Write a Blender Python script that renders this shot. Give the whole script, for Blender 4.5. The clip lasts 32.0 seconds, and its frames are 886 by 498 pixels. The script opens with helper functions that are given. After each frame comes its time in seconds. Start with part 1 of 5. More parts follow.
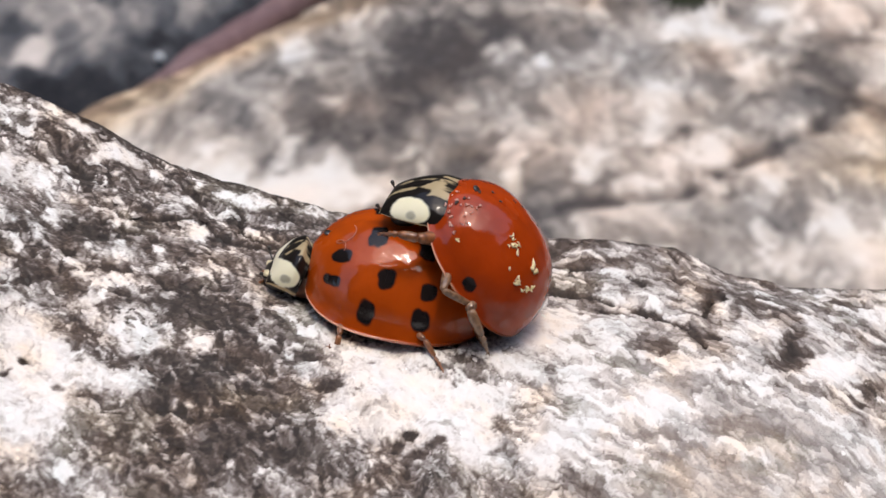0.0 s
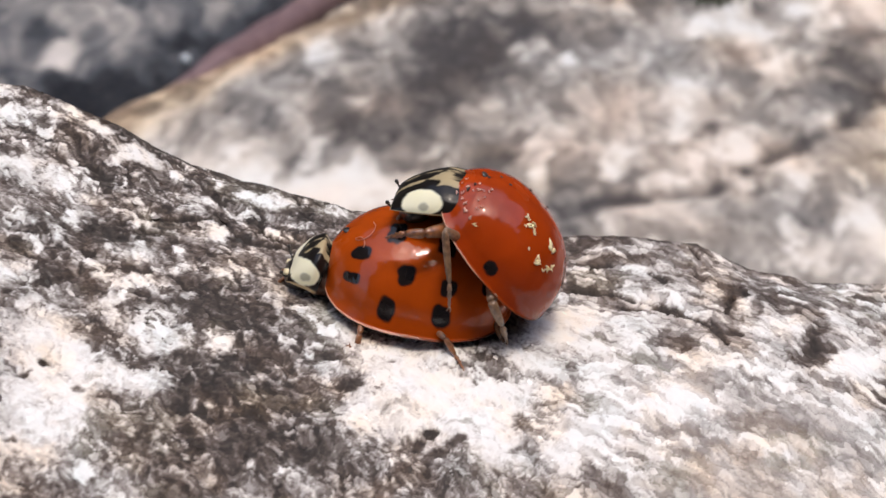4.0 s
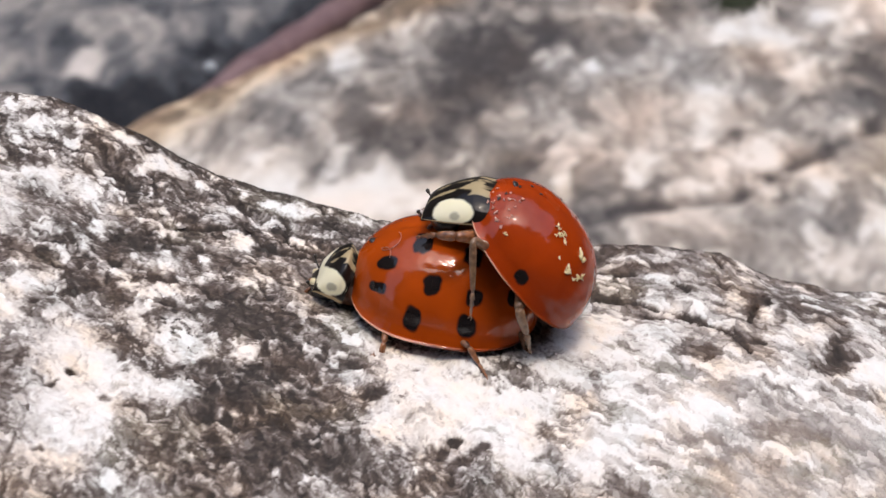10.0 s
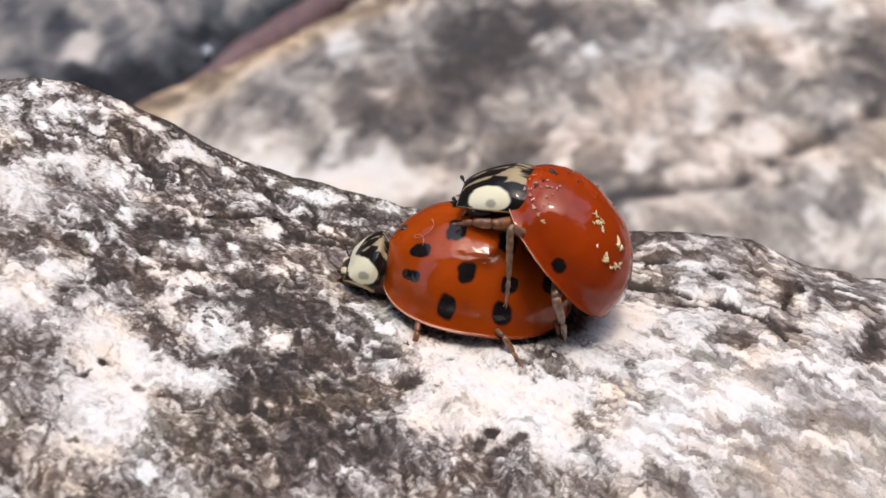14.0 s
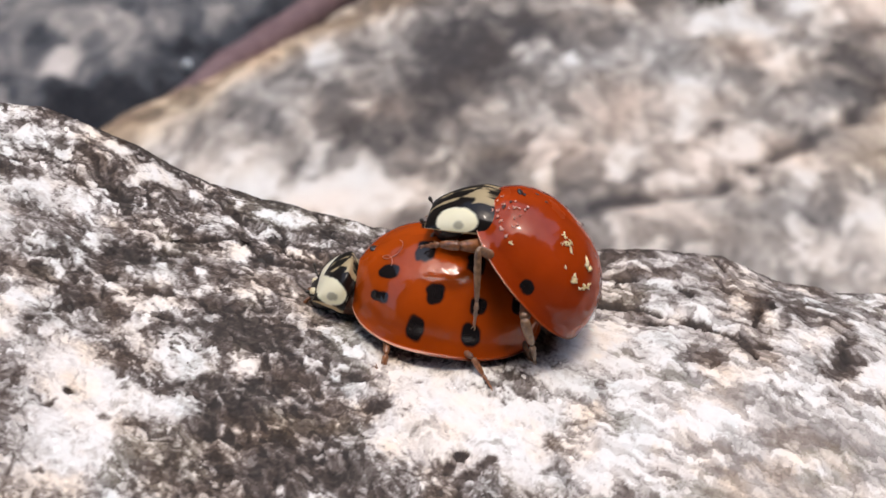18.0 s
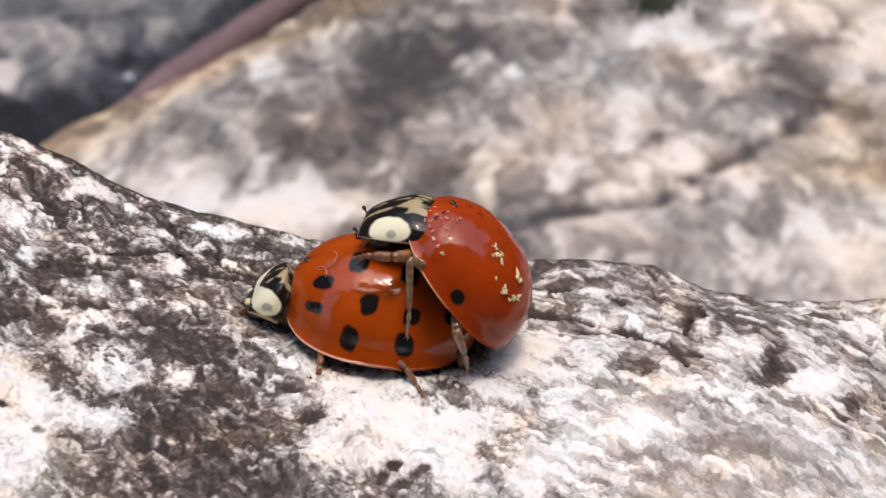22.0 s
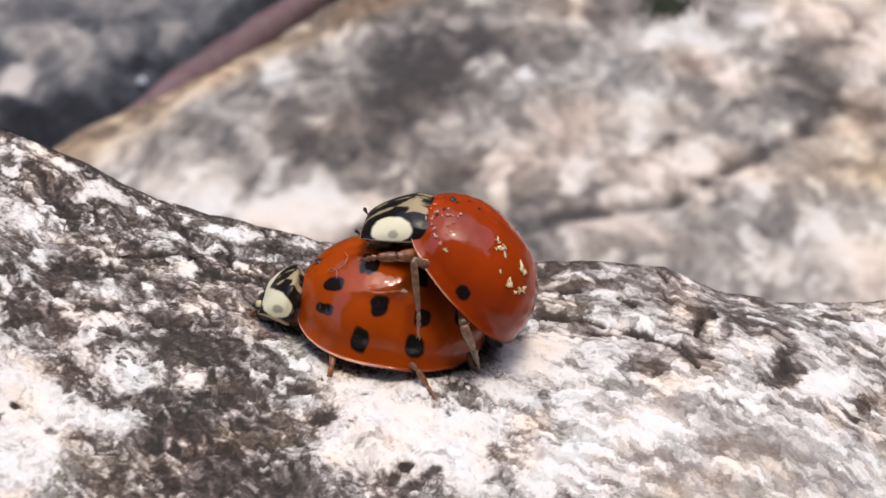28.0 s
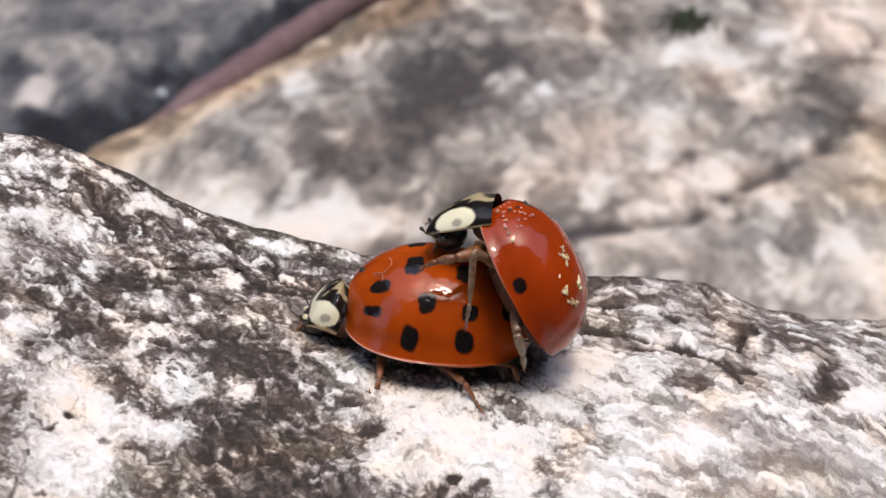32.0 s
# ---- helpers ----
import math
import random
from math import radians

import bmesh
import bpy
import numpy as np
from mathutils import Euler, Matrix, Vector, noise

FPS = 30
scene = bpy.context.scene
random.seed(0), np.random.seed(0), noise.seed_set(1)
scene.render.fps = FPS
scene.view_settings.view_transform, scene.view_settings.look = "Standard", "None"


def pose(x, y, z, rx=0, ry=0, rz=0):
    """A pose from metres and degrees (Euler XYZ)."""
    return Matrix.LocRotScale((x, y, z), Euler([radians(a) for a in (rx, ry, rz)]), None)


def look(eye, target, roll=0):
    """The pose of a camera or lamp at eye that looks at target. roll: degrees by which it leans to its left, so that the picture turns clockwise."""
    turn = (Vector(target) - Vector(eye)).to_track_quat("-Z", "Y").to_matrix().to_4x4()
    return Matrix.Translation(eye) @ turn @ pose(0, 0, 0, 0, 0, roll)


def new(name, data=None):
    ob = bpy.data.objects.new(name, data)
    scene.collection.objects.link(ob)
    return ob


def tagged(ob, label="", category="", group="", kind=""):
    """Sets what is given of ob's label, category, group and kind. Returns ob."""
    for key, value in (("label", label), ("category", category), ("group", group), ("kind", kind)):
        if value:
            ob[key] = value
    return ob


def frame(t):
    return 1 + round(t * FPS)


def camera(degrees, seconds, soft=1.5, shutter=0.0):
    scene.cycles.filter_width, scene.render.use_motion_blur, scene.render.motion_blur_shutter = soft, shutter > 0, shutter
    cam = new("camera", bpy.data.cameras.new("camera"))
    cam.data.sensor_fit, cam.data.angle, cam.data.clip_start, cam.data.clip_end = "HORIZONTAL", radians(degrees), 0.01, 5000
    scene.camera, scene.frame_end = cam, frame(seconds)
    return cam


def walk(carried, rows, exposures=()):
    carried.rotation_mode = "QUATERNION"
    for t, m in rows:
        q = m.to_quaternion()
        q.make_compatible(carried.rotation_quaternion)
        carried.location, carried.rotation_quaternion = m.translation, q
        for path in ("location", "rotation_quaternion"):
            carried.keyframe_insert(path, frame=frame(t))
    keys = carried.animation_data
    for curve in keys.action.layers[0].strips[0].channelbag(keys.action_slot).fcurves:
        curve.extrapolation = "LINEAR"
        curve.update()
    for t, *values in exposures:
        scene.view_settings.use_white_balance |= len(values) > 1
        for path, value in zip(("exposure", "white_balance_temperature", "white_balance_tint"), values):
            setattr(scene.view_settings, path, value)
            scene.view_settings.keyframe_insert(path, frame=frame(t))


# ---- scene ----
MM = 0.001
FOCUS_MM = 60.3


def mm(x, y, z):
    return Vector((x * MM, y * MM, z * MM))


# ---- camera ----
cam = camera(26.0, 32.0, soft=1.55, shutter=0.4)
cam.data.dof.use_dof = True
cam.data.dof.focus_distance = FOCUS_MM * MM
cam.data.dof.aperture_fstop = 205.0
PATH = [
    (0.0, pose(0.000000, -0.056191, 0.026202, 65.000, -0.000, -0.000)),
    (0.5, pose(-0.000095, -0.056127, 0.026205, 64.963, 0.088, 0.071)),
    (1.0, pose(0.000057, -0.056364, 0.026283, 65.006, 0.269, 0.063)),
    (1.5, pose(0.000155, -0.056272, 0.026237, 64.937, 0.436, 0.179)),
    (2.0, pose(0.000291, -0.055954, 0.026029, 64.920, 0.546, 0.290)),
    (2.5, pose(0.000197, -0.056267, 0.026207, 64.883, 0.667, 0.382)),
    (3.0, pose(0.000383, -0.055915, 0.026003, 64.844, 0.767, 0.494)),
    (3.5, pose(0.000319, -0.055978, 0.026035, 64.897, 0.848, 0.565)),
    (5.5, pose(0.000292, -0.056432, 0.026268, 65.240, 0.755, 0.684)),
    (6.0, pose(0.000305, -0.056408, 0.026260, 65.158, 0.806, 0.753)),
    (6.5, pose(0.000187, -0.055979, 0.026082, 65.052, 0.878, 0.834)),
    (7.0, pose(0.000325, -0.056122, 0.026204, 64.986, 0.987, 0.923)),
    (7.5, pose(0.000391, -0.056206, 0.026251, 65.109, 0.978, 0.792)),
    (8.0, pose(0.000407, -0.056260, 0.026258, 65.176, 0.968, 0.765)),
    (8.5, pose(0.000454, -0.056206, 0.026276, 65.189, 1.019, 0.860)),
    (9.0, pose(0.000309, -0.056294, 0.026274, 65.218, 1.066, 0.969)),
    (9.5, pose(0.000393, -0.056365, 0.026325, 65.209, 1.144, 1.122)),
    (10.0, pose(0.000330, -0.056347, 0.026315, 65.201, 1.203, 1.214)),
    (10.5, pose(-0.000204, -0.056180, 0.026346, 65.221, 1.222, 1.246)),
    (11.0, pose(-0.000453, -0.056235, 0.026345, 65.264, 1.205, 1.127)),
    (11.5, pose(-0.000491, -0.056298, 0.026379, 65.278, 1.149, 1.021)),
    (12.0, pose(-0.000427, -0.056483, 0.026429, 65.270, 1.082, 0.902)),
    (12.5, pose(-0.000387, -0.056091, 0.026301, 65.167, 1.055, 0.867)),
    (13.0, pose(-0.001214, -0.056155, 0.026275, 65.021, 1.088, 0.880)),
    (13.5, pose(-0.000855, -0.055662, 0.026135, 64.805, 1.183, 0.954)),
    (14.0, pose(-0.001081, -0.055634, 0.026113, 64.718, 1.115, 0.861)),
    (14.5, pose(-0.000680, -0.055422, 0.026173, 64.700, 1.249, 0.542)),
    (16.5, pose(-0.000817, -0.055168, 0.026203, 64.531, 1.400, 0.530)),
    (17.0, pose(-0.000486, -0.054784, 0.026175, 64.505, 1.577, 0.558)),
    (17.5, pose(-0.000475, -0.055016, 0.026306, 64.694, 1.634, 0.466)),
    (18.0, pose(-0.000501, -0.055224, 0.026415, 64.910, 1.570, 0.212)),
    (18.5, pose(-0.000432, -0.055498, 0.026547, 65.046, 1.563, -0.018)),
    (19.0, pose(-0.000277, -0.055408, 0.026461, 65.183, 1.573, -0.259)),
    (19.5, pose(-0.000248, -0.055720, 0.026614, 65.247, 1.545, -0.547)),
    (20.0, pose(-0.000158, -0.055492, 0.026481, 65.166, 1.569, -0.806)),
    (20.5, pose(-0.000145, -0.055589, 0.026518, 65.216, 1.414, -1.145)),
    (21.0, pose(-0.000172, -0.055848, 0.026668, 65.216, 1.304, -1.336)),
    (21.5, pose(-0.000079, -0.055826, 0.026629, 65.243, 1.295, -1.414)),
    (22.0, pose(-0.000087, -0.055762, 0.026592, 65.248, 1.258, -1.408)),
    (22.5, pose(-0.000054, -0.055900, 0.026647, 65.341, 1.349, -1.352)),
    (23.0, pose(-0.000054, -0.055937, 0.026672, 65.297, 1.341, -1.288)),
    (23.5, pose(-0.000144, -0.055604, 0.026543, 65.197, 1.401, -1.142)),
    (24.0, pose(-0.000125, -0.055549, 0.026489, 65.166, 1.407, -1.005)),
    (24.5, pose(-0.000180, -0.055440, 0.026454, 65.151, 1.424, -0.912)),
    (25.0, pose(-0.000201, -0.055619, 0.026555, 65.184, 1.421, -0.837)),
    (25.5, pose(-0.000256, -0.055771, 0.026641, 65.226, 1.416, -0.815)),
    (27.5, pose(-0.000123, -0.055527, 0.026487, 65.223, 1.513, -0.949)),
    (28.0, pose(-0.000010, -0.055902, 0.026638, 65.332, 1.523, -1.086)),
    (28.5, pose(0.000014, -0.055915, 0.026643, 65.458, 1.494, -1.198)),
    (29.0, pose(-0.000007, -0.056180, 0.026778, 65.576, 1.470, -1.196)),
    (29.5, pose(-0.000007, -0.056072, 0.026721, 65.661, 1.400, -1.183)),
    (29.8, pose(0.000000, -0.056200, 0.026700, 65.620, 1.385, -0.930)),
    (30.0, pose(0.001538, -0.056521, 0.026507, 65.594, 1.369, -0.650)),
    (30.2, pose(0.000600, -0.056500, 0.026550, 65.575, 1.355, -0.470)),
    (30.5, pose(0.000058, -0.056490, 0.026595, 65.555, 1.341, -0.262)),
    (31.0, pose(-0.000303, -0.056114, 0.026473, 65.554, 1.387, -0.128)),
    (31.5, pose(-0.001013, -0.056092, 0.026740, 65.719, 1.316, -0.405)),
    (32.0, pose(-0.001176, -0.056279, 0.026836, 65.774, 1.233, -0.640)),
]
walk(cam, PATH, [(0.0, 0.03, 6750.0, 10.0), (32.0, 0.03, 6750.0, 10.5)])

# ---- light: hazy bright daylight from overhead ----
SUN_ELEVATION, SUN_AZIMUTH = radians(76), radians(150)   # azimuth clockwise from +y
sky_world = bpy.data.worlds.new("daylight")
scene.world = sky_world
sky_world.use_nodes = True
wn = sky_world.node_tree
sky = wn.nodes.new("ShaderNodeTexSky")
sky.sky_type = "NISHITA"
sky.sun_disc = False
sky.sun_elevation = SUN_ELEVATION
sky.sun_rotation = SUN_AZIMUTH
sky.air_density, sky.dust_density, sky.ozone_density = 1.0, 3.0, 1.0
wn.nodes["Background"].inputs["Strength"].default_value = 0.33
wn.links.new(sky.outputs["Color"], wn.nodes["Background"].inputs["Color"])

sun_dir = Vector((math.sin(SUN_AZIMUTH) * math.cos(SUN_ELEVATION),
                  math.cos(SUN_AZIMUTH) * math.cos(SUN_ELEVATION), math.sin(SUN_ELEVATION)))
sun = new("sun", bpy.data.lights.new("sun", "SUN"))
sun.data.energy = 0.95
sun.data.angle = radians(8)
sun.data.color = (1.0, 0.93, 0.84)
sun.matrix_world = look(sun_dir * 5, (0, 0, 0))


# ---- materials ----
def material(name, rough=0.6, metal=0.0, coat=0.0):
    m = bpy.data.materials.new(name)
    m.use_nodes = True
    b = m.node_tree.nodes["Principled BSDF"]
    b.inputs["Roughness"].default_value = rough
    b.inputs["Metallic"].default_value = metal
    b.inputs["Coat Weight"].default_value = coat
    b.inputs["Coat Roughness"].default_value = 0.02
    b.inputs["Coat IOR"].default_value = 1.65
    return m, m.node_tree, b


def noise_node(nt, scale, detail=4.0, rough=0.55, coords=None):
    n = nt.nodes.new("ShaderNodeTexNoise")
    n.inputs["Scale"].default_value = scale
    n.inputs["Detail"].default_value = detail
    n.inputs["Roughness"].default_value = rough
    if coords:
        nt.links.new(coords, n.inputs["Vector"])
    return n


def mix_color(nt, fac, a, b, mode="MIX"):
    n = nt.nodes.new("ShaderNodeMix")
    n.data_type, n.blend_type = "RGBA", mode
    for sock, v in ((n.inputs[0], fac), (n.inputs[6], a), (n.inputs[7], b)):
        if hasattr(v, "links"):
            nt.links.new(v, sock)
        else:
            sock.default_value = v
    return n.outputs[2]


def ramp(nt, fac, stops):
    n = nt.nodes.new("ShaderNodeValToRGB")
    el = n.color_ramp.elements
    while len(el) < len(stops):
        el.new(0.5)
    for e, (p, c) in zip(el, stops):
        e.position, e.color = p, (*c, 1.0)
    nt.links.new(fac, n.inputs["Fac"])
    return n.outputs["Color"]


def bump(nt, b, height, strength, distance):
    n = nt.nodes.new("ShaderNodeBump")
    n.inputs["Strength"].default_value = strength
    n.inputs["Distance"].default_value = distance
    nt.links.new(height, n.inputs["Height"])
    nt.links.new(n.outputs["Normal"], b.inputs["Normal"])


def object_coords(nt):
    return nt.nodes.new("ShaderNodeTexCoord").outputs["Object"]


def pigment(nt, name="pigment"):
    n = nt.nodes.new("ShaderNodeAttribute")
    n.attribute_name = name
    return n.outputs["Color"]


def rock_material(name, grain, rough=0.75, relief=0.6):
    """Mineral colours come from the mesh's pigment, the fine grain and relief from noise at the given scale (per metre)."""
    m, nt, b = material(name, rough)
    co = object_coords(nt)
    fine = noise_node(nt, grain, 6.0, 0.7, co)
    speck = nt.nodes.new("ShaderNodeTexVoronoi")
    speck.inputs["Scale"].default_value = grain * 0.8
    nt.links.new(co, speck.inputs["Vector"])
    tone = ramp(nt, fine.outputs["Fac"], [(0.25, (0.35, 0.34, 0.34)), (0.5, (0.5, 0.5, 0.5)), (0.75, (0.66, 0.66, 0.65))])
    c = mix_color(nt, 0.45, pigment(nt), tone, "OVERLAY")
    chips = ramp(nt, speck.outputs["Color"], [(0.1, (0.4, 0.39, 0.4)), (0.5, (0.5, 0.5, 0.5)), (0.9, (0.6, 0.6, 0.58))])
    c = mix_color(nt, 0.3, c, chips, "OVERLAY")
    nt.links.new(c, b.inputs["Base Color"])
    gloss = ramp(nt, speck.outputs["Distance"], [(0.0, (rough - 0.3,) * 3), (0.6, (rough + 0.1,) * 3)])
    nt.links.new(gloss, b.inputs["Roughness"])
    bump(nt, b, fine.outputs["Fac"], relief, 0.25 / grain)
    b.inputs["Specular IOR Level"].default_value = 0.2
    return m


ROCK = rock_material("lichen_granite", 3600.0, 0.76, 0.16)
SLAB = rock_material("pale_granite", 700.0, 0.8, 0.6)
GREY_STONE = rock_material("blue_grey_stone", 600.0, 0.7, 0.6)


def chitin_material(name, coat=0.5, rough=0.26, grain=9000.0):
    m, nt, b = material(name, rough, 0.0, coat)
    co = object_coords(nt)
    pit = noise_node(nt, grain, 3.0, 0.6, co)
    cloud = noise_node(nt, 700.0, 3.0, 0.5, co)
    c = mix_color(nt, 0.35, pigment(nt), ramp(nt, cloud.outputs["Fac"], [(0.3, (0.36, 0.36, 0.36)), (0.7, (0.62, 0.62, 0.62))]), "OVERLAY")
    nt.links.new(c, b.inputs["Base Color"])
    dust = ramp(nt, cloud.outputs["Fac"], [(0.35, (rough - 0.08,) * 3), (0.75, (rough + 0.1,) * 3)])
    nt.links.new(dust, b.inputs["Roughness"])
    dent = noise_node(nt, 1500.0, 2.0, 0.5, co)
    both = nt.nodes.new("ShaderNodeMath")
    both.operation = "MULTIPLY_ADD"
    both.inputs[1].default_value = 0.06
    nt.links.new(pit.outputs["Fac"], both.inputs[0])
    nt.links.new(dent.outputs["Fac"], both.inputs[2])
    bump(nt, b, both.outputs[0], 0.35, 0.00013)
    coat_bump = b.inputs["Normal"].links[0].from_socket
    nt.links.new(coat_bump, b.inputs["Coat Normal"])
    b.inputs["Specular IOR Level"].default_value = 0.03
    return m


def plain_material(name, color, dark, rough, scale, coat=0.0, relief=0.2):
    m, nt, b = material(name, rough, 0.0, coat)
    n = noise_node(nt, scale, 5.0, 0.6, object_coords(nt))
    nt.links.new(ramp(nt, n.outputs["Fac"], [(0.3, dark), (0.7, color)]), b.inputs["Base Color"])
    bump(nt, b, n.outputs["Fac"], relief, 0.2 / scale)
    return m


SHELL = chitin_material("lacquered_wing_case")
SHIELD = chitin_material("pronotum_shell", 0.4, 0.38)
BLACK_CHITIN = plain_material("black_chitin", (0.03, 0.026, 0.022), (0.012, 0.01, 0.009), 0.35, 4000, 0.3)
BROWN_CHITIN = plain_material("brown_chitin", (0.36, 0.14, 0.05), (0.1, 0.035, 0.015), 0.4, 4800, 0.6, 0.6)
TAN_CHITIN = plain_material("tan_chitin", (0.34, 0.2, 0.11), (0.09, 0.045, 0.025), 0.4, 5200, 0.6, 0.6)
BELLY = plain_material("dark_belly", (0.16, 0.06, 0.03), (0.05, 0.02, 0.012), 0.5, 2500)
EYE = plain_material("compound_eye", (0.02, 0.02, 0.02), (0.008, 0.008, 0.008), 0.15, 9000, 0.6)
POLLEN = plain_material("pollen_yellow", (0.92, 0.82, 0.52), (0.75, 0.58, 0.28), 0.8, 5000)
CREAM = plain_material("cream_chitin", (0.72, 0.66, 0.45), (0.55, 0.48, 0.3), 0.45, 3000)
PINK_DUST = plain_material("pink_dust", (0.85, 0.58, 0.48), (0.6, 0.26, 0.17), 0.7, 5000)
FIBRE = plain_material("pinkish_fibre", (0.62, 0.24, 0.14), (0.45, 0.13, 0.06), 0.5, 4000)
DUST_DARK = plain_material("dark_dust", (0.08, 0.06, 0.05), (0.03, 0.02, 0.02), 0.8, 5000)
SOIL = plain_material("dark_soil", (0.05, 0.05, 0.055), (0.014, 0.014, 0.017), 0.95, 180, 0.0, 0.8)
STEM = plain_material("dry_reddish_stem", (0.21, 0.14, 0.15), (0.13, 0.08, 0.088), 0.6, 400)
# dark colour of the added panels that block the sky out of view
SKY_PANEL = plain_material("dark_sky_panel", (0.07, 0.065, 0.055), (0.035, 0.035, 0.03), 0.9, 6, 0.0, 0.5)
MOSS = plain_material("green_moss", (0.05, 0.065, 0.035), (0.02, 0.03, 0.016), 0.9, 900)
QUARTZ, _qn, _qb = material("wet_quartz", 0.12, 0.0, 1.0)
_qb.inputs["Base Color"].default_value = (0.5, 0.56, 0.62, 1)


# ---- noise fields on arrays ----
def lattice(ix, iy, seed):
    h = (ix.astype(np.int64) * 374761393 + iy.astype(np.int64) * 668265263 + seed * 1442695041) & 0x7FFFFFFF
    h = ((h ^ (h >> 13)) * 1274126177) & 0x7FFFFFFF
    h = ((h ^ (h >> 16)) * 1911520717) & 0x7FFFFFFF
    return ((h ^ (h >> 15)) & 0xFFFFF) / float(0xFFFFF)


def value_noise(x, y, seed):
    ix, iy = np.floor(x), np.floor(y)
    fx, fy = x - ix, y - iy
    fx, fy = fx * fx * (3 - 2 * fx), fy * fy * (3 - 2 * fy)
    a, b = lattice(ix, iy, seed), lattice(ix + 1, iy, seed)
    c, d = lattice(ix, iy + 1, seed), lattice(ix + 1, iy + 1, seed)
    return (a * (1 - fx) + b * fx) * (1 - fy) + (c * (1 - fx) + d * fx) * fy


def fractal(x, y, seed, octaves=4, gain=0.55):
    """Noise about zero, within about one either way."""
    out, amp, tot = 0.0, 1.0, 0.0
    for k in range(octaves):
        out = out + amp * (value_noise(x * 2 ** k + 17.3 * k, y * 2 ** k - 9.1 * k, seed + k) * 2 - 1)
        tot += amp
        amp *= gain
    return out / tot * 1.5


def cells(x, y, seed):
    """For each point: the random value of the nearest cell, and how far it is from the cell's rim."""
    ix, iy = np.floor(x), np.floor(y)
    best = np.full(x.shape, 9.0)
    second = np.full(x.shape, 9.0)
    value = np.zeros(x.shape)
    for dx in (-1, 0, 1):
        for dy in (-1, 0, 1):
            cx, cy = ix + dx, iy + dy
            px = cx + lattice(cx, cy, seed)
            py = cy + lattice(cx, cy, seed + 7)
            d = np.hypot(px - x, py - y)
            near = d < best
            second = np.where(near, best, np.minimum(second, d))
            value = np.where(near, lattice(cx, cy, seed + 13), value)
            best = np.where(near, d, best)
    return value, second - best


def smooth(a, lo, hi):
    t = np.clip((a - lo) / (hi - lo), 0, 1)
    return t * t * (3 - 2 * t)


def blend_stops(t, stops):
    """Colours along stops of (position, (r, g, b)) for an array of positions."""
    at = [p for p, _ in stops]
    return np.stack([np.interp(t, at, [c[k] for _, c in stops]) for k in range(3)], -1)


def sheet_mesh(name, X, Y, Z, colors, mat):
    """A grid of vertices (in mm) as a mesh with a pigment for each vertex."""
    ny, nx = X.shape
    me = bpy.data.meshes.new(name)
    co = np.stack([X, Y, Z], -1).reshape(-1, 3) * MM
    i = (np.arange(ny - 1)[:, None] * nx + np.arange(nx - 1)[None]).ravel()
    quads = np.stack([i, i + 1, i + nx + 1, i + nx], 1)
    me.vertices.add(len(co))
    me.vertices.foreach_set("co", co.ravel())
    me.loops.add(quads.size)
    me.loops.foreach_set("vertex_index", quads.ravel())
    me.polygons.add(len(quads))
    me.polygons.foreach_set("loop_start", np.arange(0, quads.size, 4))
    me.polygons.foreach_set("use_smooth", np.ones(len(quads), bool))
    me.update(calc_edges=True)
    att = me.color_attributes.new("pigment", "FLOAT_COLOR", "POINT")
    rgba = np.concatenate([colors.reshape(-1, 3), np.ones((len(co), 1))], 1)
    att.data.foreach_set("color", rgba.astype(np.float32).ravel())
    me.materials.append(mat)
    return me


def graded(stops):
    """Coordinates running through stops of (start, step) up to the last start."""
    out = []
    for (a, step), (b, _) in zip(stops, stops[1:]):
        out.append(np.arange(a, b, step))
    return np.concatenate(out + [np.array([stops[-1][0]])])


# ---- the near rock: a low granite ridge with lichen ----
CREST_Y = 4.6
CREST_X = [-18, -16.4, -14.8, -13, -11.2, -9.4, -7.5, -5.5, -3.8, 0, 3.7, 6.2, 8.2, 10.3, 12.3, 15.6, 18]
CREST_Z = [4.05, 4.05, 3.9, 3.12, 2.12, 1.1, 0.45, -0.19, -0.75, -1.5, -1.91, -1.91, -2.12, -3.2, -3.7, -3.77, -3.9]


def rock_base(x, y):
    """The ridge's smooth form, in mm."""
    px, py = np.clip(x, -17, 17) / 10, np.clip(y, -13, CREST_Y) / 10
    z = (-1.489 - 1.404 * px + 0.718 * px ** 2 - 0.523 * px ** 3 - 0.152 * px ** 4 + 0.365 * py
         + 0.191 * px * py - 0.773 * py ** 2 + 0.445 * px ** 2 * py - 0.45 * px * py ** 2)
    top = CREST_Y / 10
    at_crest = (-1.489 - 1.404 * px + 0.718 * px ** 2 - 0.523 * px ** 3 - 0.152 * px ** 4 + 0.365 * top
                + 0.191 * px * top - 0.773 * top ** 2 + 0.445 * px ** 2 * top - 0.45 * px * top ** 2)
    fade = np.exp(-(np.minimum(y - CREST_Y, 0) / 2.2) ** 2)
    z = z + (np.interp(x, CREST_X, CREST_Z) - at_crest) * fade
    back = np.maximum(y - CREST_Y, 0)
    z = z - 0.25 * back - 0.28 * np.minimum(back, 6) ** 2 - 2.2 * np.maximum(back - 6, 0)
    front = np.maximum(-13 - y, 0)
    z = z - 0.1 * front - 0.06 * front ** 2
    side = np.maximum(np.abs(x) - 17, 0)
    # a low swell where the two ladybirds stand
    return z - 0.035 * side ** 2 + 0.42 * np.exp(-((x + 0.2) / 3.6) ** 2 - ((y + 2.2) / 2.9) ** 2)


